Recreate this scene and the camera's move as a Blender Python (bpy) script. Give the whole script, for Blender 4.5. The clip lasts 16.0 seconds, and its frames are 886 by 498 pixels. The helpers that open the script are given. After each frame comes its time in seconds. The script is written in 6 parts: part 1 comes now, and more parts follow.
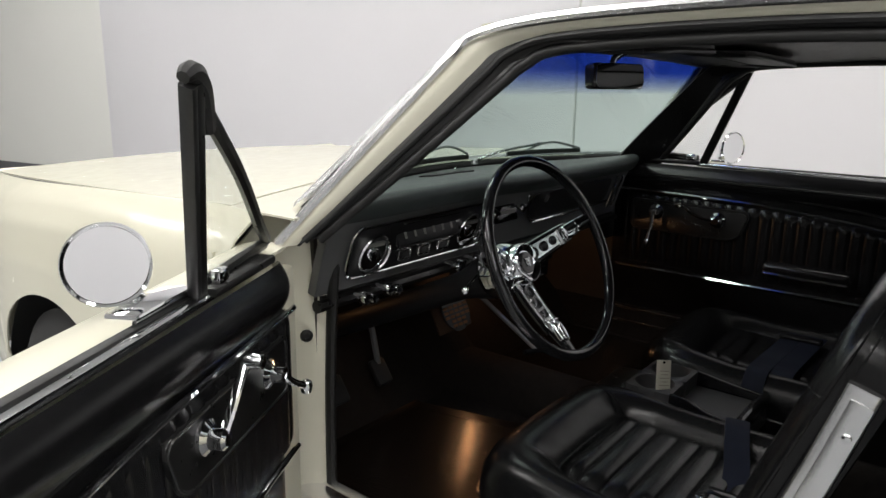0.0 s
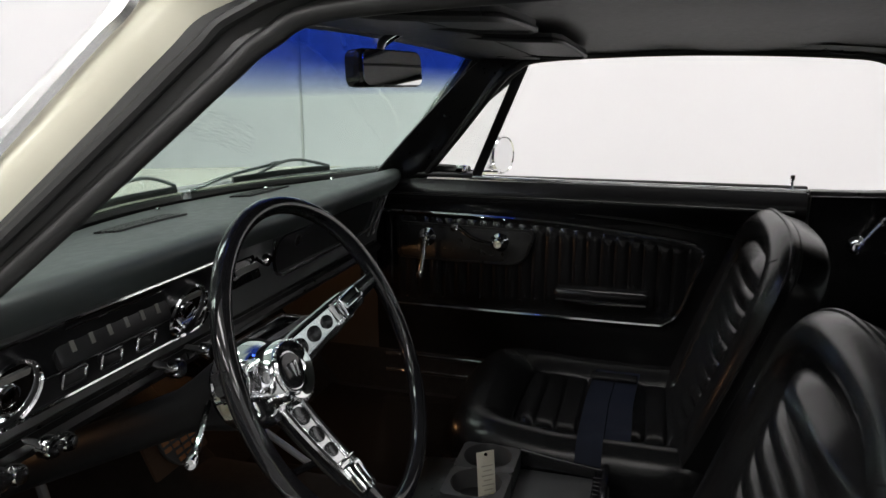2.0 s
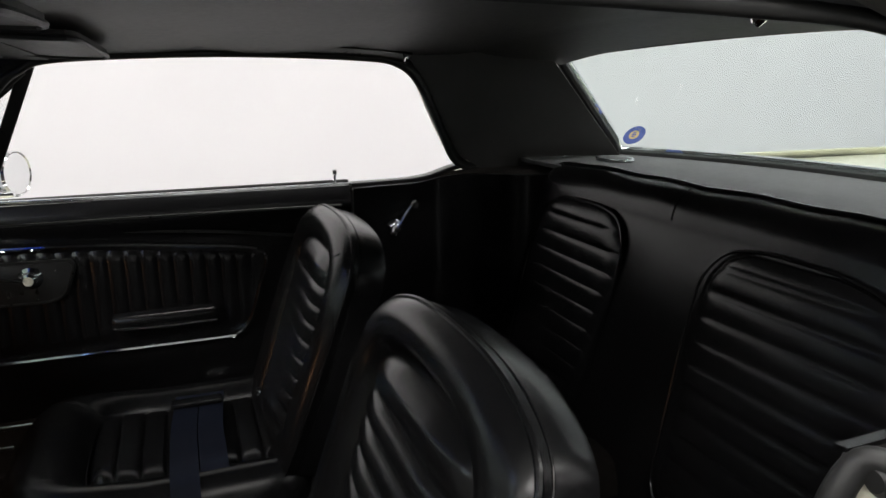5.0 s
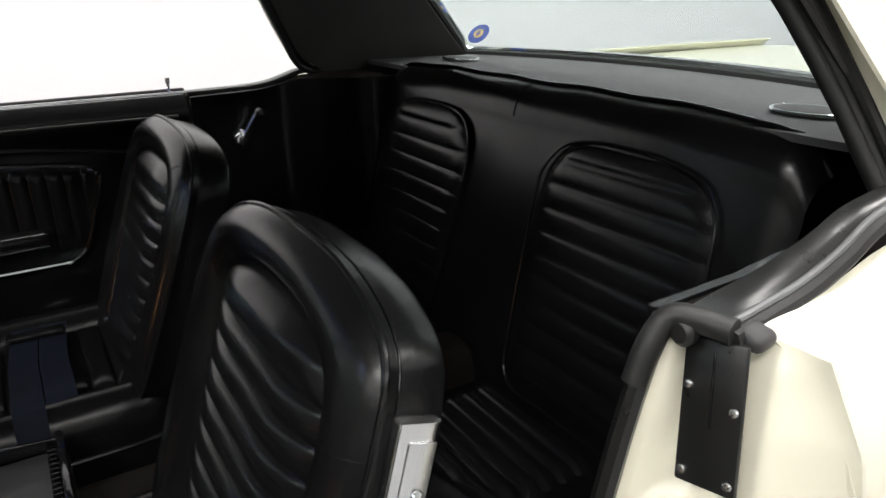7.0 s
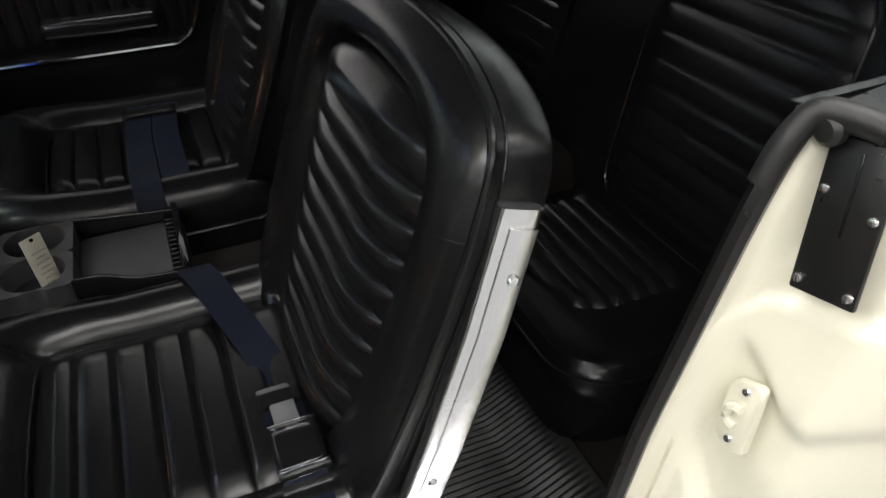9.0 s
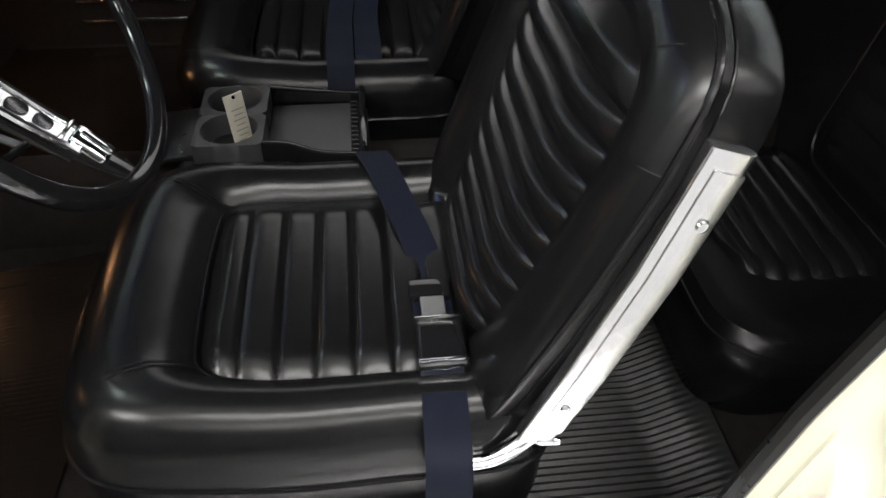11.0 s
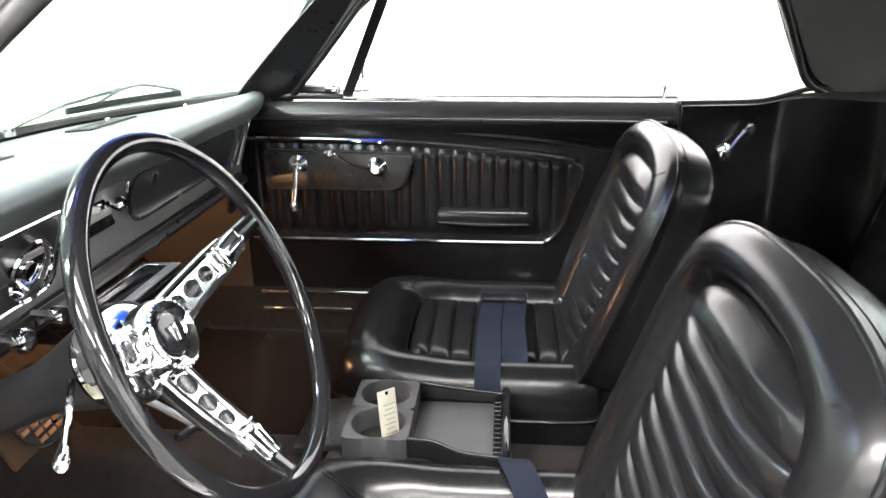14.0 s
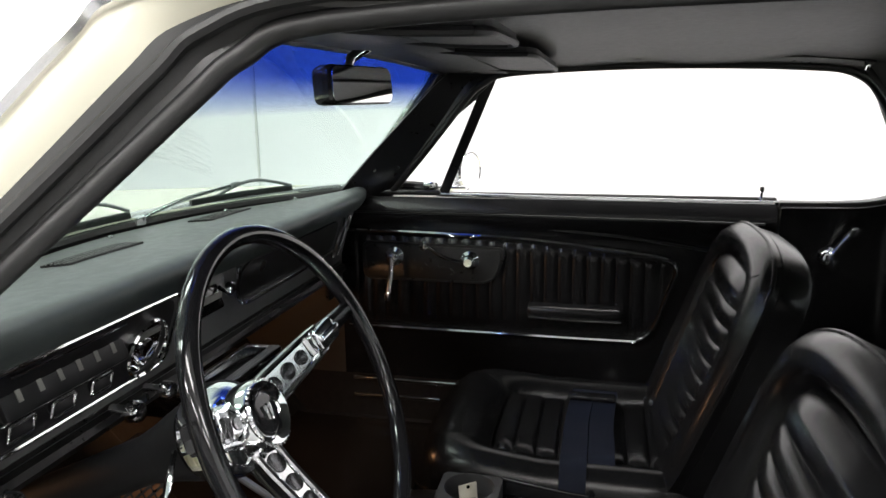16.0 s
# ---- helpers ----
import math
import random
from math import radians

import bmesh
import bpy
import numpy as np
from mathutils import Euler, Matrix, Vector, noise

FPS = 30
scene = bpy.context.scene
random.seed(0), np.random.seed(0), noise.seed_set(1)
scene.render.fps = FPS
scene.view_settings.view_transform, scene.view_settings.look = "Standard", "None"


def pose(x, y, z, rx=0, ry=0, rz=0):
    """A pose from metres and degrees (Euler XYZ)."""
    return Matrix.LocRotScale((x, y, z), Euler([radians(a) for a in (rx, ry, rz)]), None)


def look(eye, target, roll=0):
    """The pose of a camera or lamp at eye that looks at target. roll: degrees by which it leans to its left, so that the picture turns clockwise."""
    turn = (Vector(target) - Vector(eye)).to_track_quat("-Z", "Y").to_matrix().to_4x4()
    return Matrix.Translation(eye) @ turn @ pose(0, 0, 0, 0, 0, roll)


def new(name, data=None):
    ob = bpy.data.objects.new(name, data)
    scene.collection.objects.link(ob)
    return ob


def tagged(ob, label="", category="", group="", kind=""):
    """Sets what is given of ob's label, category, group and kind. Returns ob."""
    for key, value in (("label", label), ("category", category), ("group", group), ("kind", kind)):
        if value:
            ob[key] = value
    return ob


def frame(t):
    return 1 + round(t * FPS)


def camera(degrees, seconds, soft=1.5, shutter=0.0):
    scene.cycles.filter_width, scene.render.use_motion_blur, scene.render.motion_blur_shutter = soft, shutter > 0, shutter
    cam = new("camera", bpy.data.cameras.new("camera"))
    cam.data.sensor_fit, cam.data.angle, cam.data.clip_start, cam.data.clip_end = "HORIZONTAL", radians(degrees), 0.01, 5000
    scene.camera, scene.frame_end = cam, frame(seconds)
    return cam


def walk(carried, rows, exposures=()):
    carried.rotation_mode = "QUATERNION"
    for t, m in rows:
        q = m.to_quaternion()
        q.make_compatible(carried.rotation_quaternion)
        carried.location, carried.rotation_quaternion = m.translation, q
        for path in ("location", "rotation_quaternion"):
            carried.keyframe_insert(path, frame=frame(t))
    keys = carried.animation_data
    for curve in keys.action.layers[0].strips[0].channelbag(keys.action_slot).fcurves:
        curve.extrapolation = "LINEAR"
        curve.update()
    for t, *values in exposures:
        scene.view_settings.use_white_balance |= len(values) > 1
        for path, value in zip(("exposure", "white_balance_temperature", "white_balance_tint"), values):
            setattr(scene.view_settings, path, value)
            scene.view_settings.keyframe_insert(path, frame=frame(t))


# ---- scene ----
cam = camera(64.1, 16.0)
PATH = [
    (0, (-1.521, -0.713, 1.182), (0.0, 0.502, 0.723), 0.8),
    (0.5, (-1.348, -0.576, 1.181), (0.266, 0.512, 0.722), 0.7),
    (1, (-1.218, -0.48, 1.177), (0.508, 0.423, 0.723), 0.4),
    (1.5, (-1.125, -0.419, 1.176), (0.683, 0.306, 0.723), 0.3),
    (2, (-1.081, -0.399, 1.173), (0.789, 0.149, 0.725), 0.0),
    (2.5, (-1.058, -0.39, 1.174), (0.859, -0.042, 0.724), -0.0),
    (3, (-1.038, -0.379, 1.171), (0.91, -0.297, 0.725), -0.3),
    (3.5, (-1.024, -0.373, 1.17), (0.92, -0.53, 0.725), -0.5),
    (4, (-1.018, -0.374, 1.173), (0.903, -0.707, 0.724), -0.5),
    (4.5, (-1.014, -0.369, 1.176), (0.87, -0.862, 0.723), -0.7),
    (5, (-1.015, -0.37, 1.18), (0.814, -1.035, 0.721), -0.8),
    (5.2, (-1.02, -0.377, 1.18), (0.784, -1.105, 0.716), -0.9),
    (7.3, (-1.028, -0.389, 1.159), (0.543, -1.364, 0.397), -1.3),
    (7.5, (-1.026, -0.39, 1.154), (0.531, -1.342, 0.337), -1.4),
    (8, (-1.022, -0.389, 1.146), (0.514, -1.269, 0.215), -1.4),
    (8.5, (-1.016, -0.387, 1.137), (0.5, -1.152, 0.081), -1.3),
    (9, (-1.012, -0.383, 1.13), (0.495, -1.009, -0.028), -1.1),
    (9.5, (-1.009, -0.376, 1.123), (0.491, -0.87, -0.103), -0.7),
    (10, (-1.007, -0.37, 1.116), (0.459, -0.745, -0.191), -0.4),
    (10.2, (-1.007, -0.369, 1.114), (0.441, -0.699, -0.225), -0.2),
    (12.3, (-0.992, -0.34, 1.129), (0.631, -0.246, -0.036), -0.4),
    (12.5, (-0.994, -0.339, 1.136), (0.675, -0.237, 0.038), -0.4),
    (13, (-0.997, -0.338, 1.147), (0.764, -0.215, 0.207), -0.5),
    (13.5, (-1.005, -0.339, 1.157), (0.831, -0.195, 0.377), -0.6),
    (14, (-1.006, -0.338, 1.167), (0.873, -0.181, 0.5), -0.5),
    (14.5, (-1.012, -0.339, 1.171), (0.895, -0.164, 0.596), -0.7),
    (15, (-1.017, -0.338, 1.18), (0.921, -0.133, 0.733), -0.7),
    (15.5, (-1.028, -0.346, 1.182), (0.907, -0.053, 0.765), -0.7),
    (16, (-1.035, -0.354, 1.179), (0.873, 0.076, 0.764), -0.6),
]
EXPOSURES = [(0, -0.6), (1.5, -0.4), (3, -0.2), (5.2, -0.25), (7.3, 0.05), (10.2, 0.25), (12.3, 1.65), (13, 2.3), (13.5, 2.65), (14.5, 2.7), (15.2, 1.57), (16, 0.52)]
walk(cam, [(t, look(eye, target, roll)) for t, eye, target, roll in PATH], EXPOSURES)

# ---- world and light ----
COURTESY = 0.4
world = bpy.data.worlds.new("world")
scene.world = world
world.use_nodes = True
world.node_tree.nodes["Background"].inputs[0].default_value = (0.9, 0.95, 1.0, 1)
world.node_tree.nodes["Background"].inputs[1].default_value = 0.3


# ---- materials ----
def material(name, color, rough=0.5, metal=0.0, vary=0.15, scale=6.0, grain=0.0, grain_scale=400.0, coat=0.0, spec=0.5, rough_vary=0.08, soft=0.0):
    m = bpy.data.materials.new(name)
    m.use_nodes = True
    nt = m.node_tree
    b = nt.nodes["Principled BSDF"]
    b.inputs["Metallic"].default_value = metal
    b.inputs["Specular IOR Level"].default_value = spec
    b.inputs["Coat Weight"].default_value = coat
    b.inputs["Coat Roughness"].default_value = 0.05
    tc = nt.nodes.new("ShaderNodeTexCoord")
    n = nt.nodes.new("ShaderNodeTexNoise")
    n.inputs["Scale"].default_value = scale
    n.inputs["Detail"].default_value = 6
    nt.links.new(tc.outputs["Object"], n.inputs["Vector"])
    mix = nt.nodes.new("ShaderNodeMix")
    mix.data_type = "RGBA"
    mix.inputs[6].default_value = (*[c * (1 - vary) for c in color], 1)
    mix.inputs[7].default_value = (*[min(1, c * (1 + vary)) for c in color], 1)
    nt.links.new(n.outputs["Fac"], mix.inputs[0])
    nt.links.new(mix.outputs[2], b.inputs["Base Color"])
    n2 = nt.nodes.new("ShaderNodeTexNoise")
    n2.inputs["Scale"].default_value = scale * 9
    n2.inputs["Detail"].default_value = 4
    nt.links.new(tc.outputs["Object"], n2.inputs["Vector"])
    mr = nt.nodes.new("ShaderNodeMapRange")
    mr.inputs[3].default_value = max(0.0, rough - rough_vary)
    mr.inputs[4].default_value = min(1.0, rough + rough_vary)
    nt.links.new(n2.outputs["Fac"], mr.inputs[0])
    nt.links.new(mr.outputs[0], b.inputs["Roughness"])
    if grain:
        v = nt.nodes.new("ShaderNodeTexNoise")
        v.inputs["Detail"].default_value = 1.0
        v.inputs["Scale"].default_value = grain_scale
        nt.links.new(tc.outputs["Object"], v.inputs["Vector"])
        bp = nt.nodes.new("ShaderNodeBump")
        bp.inputs["Strength"].default_value = grain
        bp.inputs["Distance"].default_value = 0.0006
        nt.links.new(v.outputs["Fac"], bp.inputs["Height"])
        if soft:
            n3 = nt.nodes.new("ShaderNodeTexNoise")
            n3.inputs["Scale"].default_value = 11.0
            n3.inputs["Detail"].default_value = 1.5
            nt.links.new(tc.outputs["Object"], n3.inputs["Vector"])
            b2 = nt.nodes.new("ShaderNodeBump")
            b2.inputs["Strength"].default_value = soft
            b2.inputs["Distance"].default_value = 0.01
            nt.links.new(n3.outputs["Fac"], b2.inputs["Height"])
            nt.links.new(b2.outputs[0], bp.inputs["Normal"])
        nt.links.new(bp.outputs[0], b.inputs["Normal"])
    return m


def glass(name, color, band=None, low=0.0, high=1.0):
    """Thin tinted pane: straight-through tint plus a mirror film; band: tint of a shade strip that fades in upwards."""
    m = bpy.data.materials.new(name)
    m.use_nodes = True
    nt = m.node_tree
    nt.nodes.clear()
    out = nt.nodes.new("ShaderNodeOutputMaterial")
    tr = nt.nodes.new("ShaderNodeBsdfTransparent")
    gl = nt.nodes.new("ShaderNodeBsdfGlossy")
    gl.inputs["Roughness"].default_value = 0.01
    lw = nt.nodes.new("ShaderNodeLayerWeight")
    lw.inputs[0].default_value = 0.5
    pw = nt.nodes.new("ShaderNodeMath")
    pw.operation = "POWER"
    pw.inputs[1].default_value = 4.0
    nt.links.new(lw.outputs["Facing"], pw.inputs[0])
    fr = nt.nodes.new("ShaderNodeMapRange")
    fr.inputs[3].default_value, fr.inputs[4].default_value = 0.02, 0.5
    nt.links.new(pw.outputs[0], fr.inputs[0])
    mix = nt.nodes.new("ShaderNodeMixShader")
    tr.inputs[0].default_value = (*color, 1)
    if band:
        tc = nt.nodes.new("ShaderNodeTexCoord")
        sp = nt.nodes.new("ShaderNodeSeparateXYZ")
        mr = nt.nodes.new("ShaderNodeMapRange")
        mr.inputs[1].default_value, mr.inputs[2].default_value = low, high
        mc = nt.nodes.new("ShaderNodeMix")
        mc.data_type = "RGBA"
        mc.inputs[6].default_value, mc.inputs[7].default_value = (*color, 1), (*band, 1)
        nt.links.new(tc.outputs["Object"], sp.inputs[0])
        nt.links.new(sp.outputs[2], mr.inputs[0])
        nt.links.new(mr.outputs[0], mc.inputs[0])
        nt.links.new(mc.outputs[2], tr.inputs[0])
    nt.links.new(fr.outputs[0], mix.inputs[0])
    nt.links.new(tr.outputs[0], mix.inputs[1])
    nt.links.new(gl.outputs[0], mix.inputs[2])
    nt.links.new(mix.outputs[0], out.inputs[0])
    return m


def emitter(name, color, strength):
    m = bpy.data.materials.new(name)
    m.use_nodes = True
    b = m.node_tree.nodes["Principled BSDF"]
    b.inputs["Base Color"].default_value = (0.8, 0.8, 0.8, 1)
    b.inputs["Emission Color"].default_value = (*color, 1)
    b.inputs["Emission Strength"].default_value = strength
    return m


VINYL = material("black_vinyl", (0.006, 0.006, 0.0065), 0.25, vary=0.25, scale=5, grain=0.06, grain_scale=600, rough_vary=0.04, soft=0.03, spec=0.31)
PADDING = material("black_padding", (0.034, 0.041, 0.041), 0.46, vary=0.2, scale=7, grain=0.25, grain_scale=550)
TRIM_BLACK = material("satin_black_trim", (0.008, 0.008, 0.008), 0.3, vary=0.2, scale=8, grain=0.1, grain_scale=500)
GLOSS_BLACK = material("gloss_black_plastic", (0.008, 0.008, 0.009), 0.09, vary=0.1, scale=8, rough_vary=0.04)
RUBBER = material("black_rubber", (0.009, 0.009, 0.009), 0.5, vary=0.2, scale=20, grain=0.1)
TYRE = material("tyre_rubber", (0.02, 0.02, 0.02), 0.7, vary=0.2, scale=20, grain=0.2)
HEADLINER = material("black_headliner", (0.045, 0.044, 0.042), 0.55, vary=0.3, scale=9, grain=0.3, grain_scale=450)
CARPET = material("black_carpet", (0.012, 0.010, 0.009), 0.95, vary=0.5, scale=60, grain=1.0, grain_scale=900, spec=0.1)
FOOTWELL = material("dark_footwell_board", (0.035, 0.029, 0.024), 0.55, vary=0.3, scale=12, grain=0.3, grain_scale=300, spec=0.3)
MAT_RUBBER = material("ribbed_rubber_mat", (0.008, 0.006, 0.005), 0.19, vary=0.3, scale=14, spec=0.3)
CHROME = material("chrome", (0.86, 0.87, 0.88), 0.06, 1.0, vary=0.04, scale=12, rough_vary=0.03)
ALLOY = material("brushed_aluminium", (0.88, 0.88, 0.89), 0.26, 1.0, vary=0.05, scale=3, rough_vary=0.02)
MIRROR = material("mirror_glass", (0.9, 0.91, 0.91), 0.01, 1.0, vary=0.01, rough_vary=0.005)
PAINT = material("cream_car_paint", (0.72, 0.70, 0.57), 0.25, vary=0.03, scale=3, coat=0.3, rough_vary=0.05)
JAMB_PAINT = material("cream_jamb_paint", (0.70, 0.68, 0.55), 0.35, vary=0.07, scale=9, grain=0.03, grain_scale=120, coat=0.3)
DARK_METAL = material("dark_grey_fascia", (0.16, 0.162, 0.165), 0.4, 0.3, vary=0.2, scale=15, grain=0.2, grain_scale=900)
GUNMETAL = material("dark_spoke_dimple", (0.10, 0.10, 0.105), 0.25, 0.9, vary=0.15, scale=30)
GREY_PLASTIC = material("grey_plastic", (0.036, 0.036, 0.038), 0.5, vary=0.15, scale=25, grain=0.2, grain_scale=800)
BELT = material("navy_webbing", (0.006, 0.008, 0.016), 0.65, vary=0.2, scale=40, grain=0.4, grain_scale=900, spec=0.14)
TAG_CARD = material("ivory_tag", (0.5, 0.48, 0.4), 0.5, vary=0.15, scale=60)
SATIN_CHROME = material("satin_chrome", (0.82, 0.83, 0.84), 0.14, 1.0, vary=0.04, scale=12, rough_vary=0.04)
VISOR = material("dark_visor_vinyl", (0.014, 0.014, 0.015), 0.55, vary=0.2, scale=10, grain=0.2, grain_scale=500, spec=0.3)
TAG_PRINT = material("faded_tag_print", (0.26, 0.25, 0.22), 0.6, vary=0.2)
SHELF = material("grey_shelf_board", (0.075, 0.077, 0.08), 0.6, vary=0.15, scale=12, grain=0.3, grain_scale=400)
BRASS = material("brass_key", (0.6, 0.55, 0.2), 0.3, 1.0, vary=0.1)
GAUGE_FACE = material("gauge_face", (0.007, 0.007, 0.008), 0.42, vary=0.2, scale=30)
DIM_MARKS = material("dim_gauge_marks", (0.16, 0.16, 0.145), 0.45, vary=0.3, scale=60)
PALE = material("pale_markings", (0.16, 0.16, 0.15), 0.5, vary=0.1)
GRILLE_TAN = material("brown_grille", (0.035, 0.019, 0.011), 0.7, vary=0.3, scale=30, spec=0.15)
# warm lamplight shining through the grille slots, put into their colour
GRILLE_GLOW = material("painted_orange_slot_glow", (0.22, 0.10, 0.045), 0.8, vary=0.3, scale=60, spec=0.1)
BLUE_PRINT = material("blue_sticker", (0.06, 0.10, 0.35), 0.5, vary=0.2, scale=60)
GOLD_PRINT = material("gold_sticker_print", (0.6, 0.45, 0.2), 0.5, vary=0.1)
WALL_LILAC = material("pale_grey_wall_paint", (0.80, 0.79, 0.815), 0.85, vary=0.02, scale=0.8)
WALL_CREAM = material("off_white_wall_paint", (0.84, 0.84, 0.80), 0.85, vary=0.02, scale=0.8)
# much darker grey than the other walls, only for the unseen west wall
WALL_DIM = material("unseen_wall_dark_grey", (0.30, 0.30, 0.30), 0.85, vary=0.08, scale=0.8)
SEAM_PAINT = material("wall_joint_paint", (0.6, 0.6, 0.58), 0.8, vary=0.05)
FLOOR_GREY = material("grey_epoxy_floor", (0.24, 0.245, 0.25), 0.35, vary=0.12, scale=1.2, grain=0.05, grain_scale=80)
BASE_GREY = material("dark_grey_baseboard", (0.12, 0.12, 0.13), 0.6, vary=0.1)
CEILING_WHITE = material("white_ceiling", (0.75, 0.75, 0.75), 0.9, vary=0.03, scale=1)
WINDSHIELD = glass("windshield_glass", (0.80, 0.88, 0.85), (0.11, 0.20, 0.58), 1.155, 1.215)
CLEAR = glass("clear_glass", (0.97, 0.98, 0.97))
REAR_TINT = glass("rear_glass", (0.88, 0.93, 0.92))
LIGHT_WHITE = emitter("light_diffuser", (1.0, 0.98, 0.95), 8)
BULB_WARM = emitter("warm_bulb", (1.0, 0.45, 0.16), 12)


# ---- mesh helpers ----
def finish(name, bm, mat, parent=None, label="", sharp=38):
    bmesh.ops.recalc_face_normals(bm, faces=bm.faces)
    me = bpy.data.meshes.new(name)
    for f in bm.faces:
        f.smooth = True
    bm.to_mesh(me)
    bm.free()
    me.set_sharp_from_angle(angle=radians(sharp))
    me.materials.append(mat)
    ob = new(name, me)
    if parent:
        ob.parent = parent
    if label:
        ob["label"] = label
    return ob


part = finish


def thing(name, label, category, group="", kind="", at=None):
    ob = new(name)
    ob.empty_display_size = 0.05
    if at is not None:
        ob.matrix_basis = at
    return tagged(ob, label, category, group, kind)


def box(c, s, bev=0.004, seg=2, bm=None, rot=None):
    bm = bm or bmesh.new()
    m = Matrix.Translation(c) @ (rot or Matrix()) @ Matrix.Diagonal((*s, 1))
    r = bmesh.ops.create_cube(bm, size=1.0, matrix=m)
    if bev:
        es = {e for v in r["verts"] for e in v.link_edges}
        bmesh.ops.bevel(bm, geom=list(es), offset=min(bev, min(s) * 0.45), segments=seg, affect="EDGES", profile=0.5)
    return bm


def smooth_path(pts, n=8, closed=False):
    pts = [Vector(p) for p in pts]
    k = len(pts)
    out = []
    for i in range(k if closed else k - 1):
        p = [pts[(i + j) % k] if closed else pts[min(max(i + j, 0), k - 1)] for j in (-1, 0, 1, 2)]
        for q in range(n):
            t = q / n
            out.append(0.5 * ((2 * p[1]) + (p[2] - p[0]) * t + (2 * p[0] - 5 * p[1] + 4 * p[2] - p[3]) * t * t + (3 * p[1] - p[0] - 3 * p[2] + p[3]) * t ** 3))
    if not closed:
        out.append(pts[-1])
    return out


def sweep(path, profile, up=(0, 0, 1), closed=False, bm=None, caps=True, taper=None):
    """A closed 2D profile (side, up) carried along a path."""
    bm = bm or bmesh.new()
    path = [Vector(p) for p in path]
    k, rings = len(path), []
    up = Vector(up)
    for i, p in enumerate(path):
        a = path[(i - 1) % k] if closed or i else path[0]
        b = path[(i + 1) % k] if closed or i < k - 1 else path[-1]
        t = (b - a).normalized()
        s = t.cross(up)
        s = s.normalized() if s.length > 1e-5 else Vector((1, 0, 0))
        u = s.cross(t).normalized()
        f = taper(i / (k - 1)) if taper else 1
        rings.append([bm.verts.new(p + s * x * f + u * y * f) for x, y in profile])
    m = len(profile)
    for i in range(k if closed else k - 1):
        r, q = rings[i], rings[(i + 1) % k]
        for j in range(m):
            bm.faces.new((r[j], r[(j + 1) % m], q[(j + 1) % m], q[j]))
    if caps and not closed:
        bm.faces.new(rings[0][::-1])
        bm.faces.new(rings[-1])
    return bm


def ring_profile(r, n=10, flat=1.0):
    return [(r * math.cos(2 * math.pi * i / n), r * flat * math.sin(2 * math.pi * i / n)) for i in range(n)]


def tube(path, r, n=10, closed=False, bm=None, flat=1.0, up=(0, 0, 1), taper=None):
    return sweep(path, ring_profile(r, n, flat), up, closed, bm, taper=taper)


def lathe(profile, m=None, n=28, bm=None):
    """Turns (radius, height) points round the local z axis; m places it."""
    bm = bm or bmesh.new()
    m = m or Matrix()
    rings = []
    for r, h in profile:
        if r < 1e-5:
            rings.append([bm.verts.new(m @ Vector((0, 0, h)))])
        else:
            rings.append([bm.verts.new(m @ Vector((r * math.cos(2 * math.pi * i / n), r * math.sin(2 * math.pi * i / n), h))) for i in range(n)])
    for a, b in zip(rings, rings[1:]):
        for i in range(n):
            j = (i + 1) % n
            q = [a[i % len(a)], a[j % len(a)], b[j % len(b)], b[i % len(b)]]
            u = []
            for v in q:
                if v not in u:
                    u.append(v)
            if len(u) > 2:
                bm.faces.new(u)
    if len(rings[0]) > 1:
        bm.faces.new(rings[0][::-1])
    if len(rings[-1]) > 1:
        bm.faces.new(rings[-1])
    return bm


def surf(fn, nu, nv, thick=0.004, bm=None):
    """A shell from fn(u, v), u and v from 0 to 1, given a thickness towards its back."""
    bm = bm or bmesh.new()
    P = [[Vector(fn(i / nu, j / nv)) for j in range(nv + 1)] for i in range(nu + 1)]

    def normal(i, j):
        a = P[min(i + 1, nu)][j] - P[max(i - 1, 0)][j]
        b = P[i][min(j + 1, nv)] - P[i][max(j - 1, 0)]
        n = a.cross(b)
        return n.normalized() if n.length > 1e-9 else Vector((0, 0, 1))

    F = [[bm.verts.new(P[i][j]) for j in range(nv + 1)] for i in range(nu + 1)]
    B = [[bm.verts.new(P[i][j] - normal(i, j) * thick) for j in range(nv + 1)] for i in range(nu + 1)]
    for i in range(nu):
        for j in range(nv):
            bm.faces.new((F[i][j], F[i + 1][j], F[i + 1][j + 1], F[i][j + 1]))
            bm.faces.new((B[i][j], B[i][j + 1], B[i + 1][j + 1], B[i + 1][j]))
    for i in range(nu):
        bm.faces.new((F[i][0], B[i][0], B[i + 1][0], F[i + 1][0]))
        bm.faces.new((F[i][nv], F[i + 1][nv], B[i + 1][nv], B[i][nv]))
    for j in range(nv):
        bm.faces.new((F[0][j], F[0][j + 1], B[0][j + 1], B[0][j]))
        bm.faces.new((F[nu][j], B[nu][j], B[nu][j + 1], F[nu][j + 1]))
    return bm


def plate(outline, m, thick, bev=0.0, bm=None):
    """A flat piece: 2D outline in the x, y plane of m, thick along its z."""
    bm = bm or bmesh.new()
    lo = [bm.verts.new(m @ Vector((x, y, 0))) for x, y in outline]
    hi = [bm.verts.new(m @ Vector((x, y, thick))) for x, y in outline]
    k = len(outline)
    top = bm.faces.new(hi)
    bm.faces.new(lo[::-1])
    for i in range(k):
        bm.faces.new((lo[i], lo[(i + 1) % k], hi[(i + 1) % k], hi[i]))
    if bev:
        bmesh.ops.bevel(bm, geom=list(top.edges), offset=bev, segments=2, affect="EDGES", profile=0.5)
    return bm


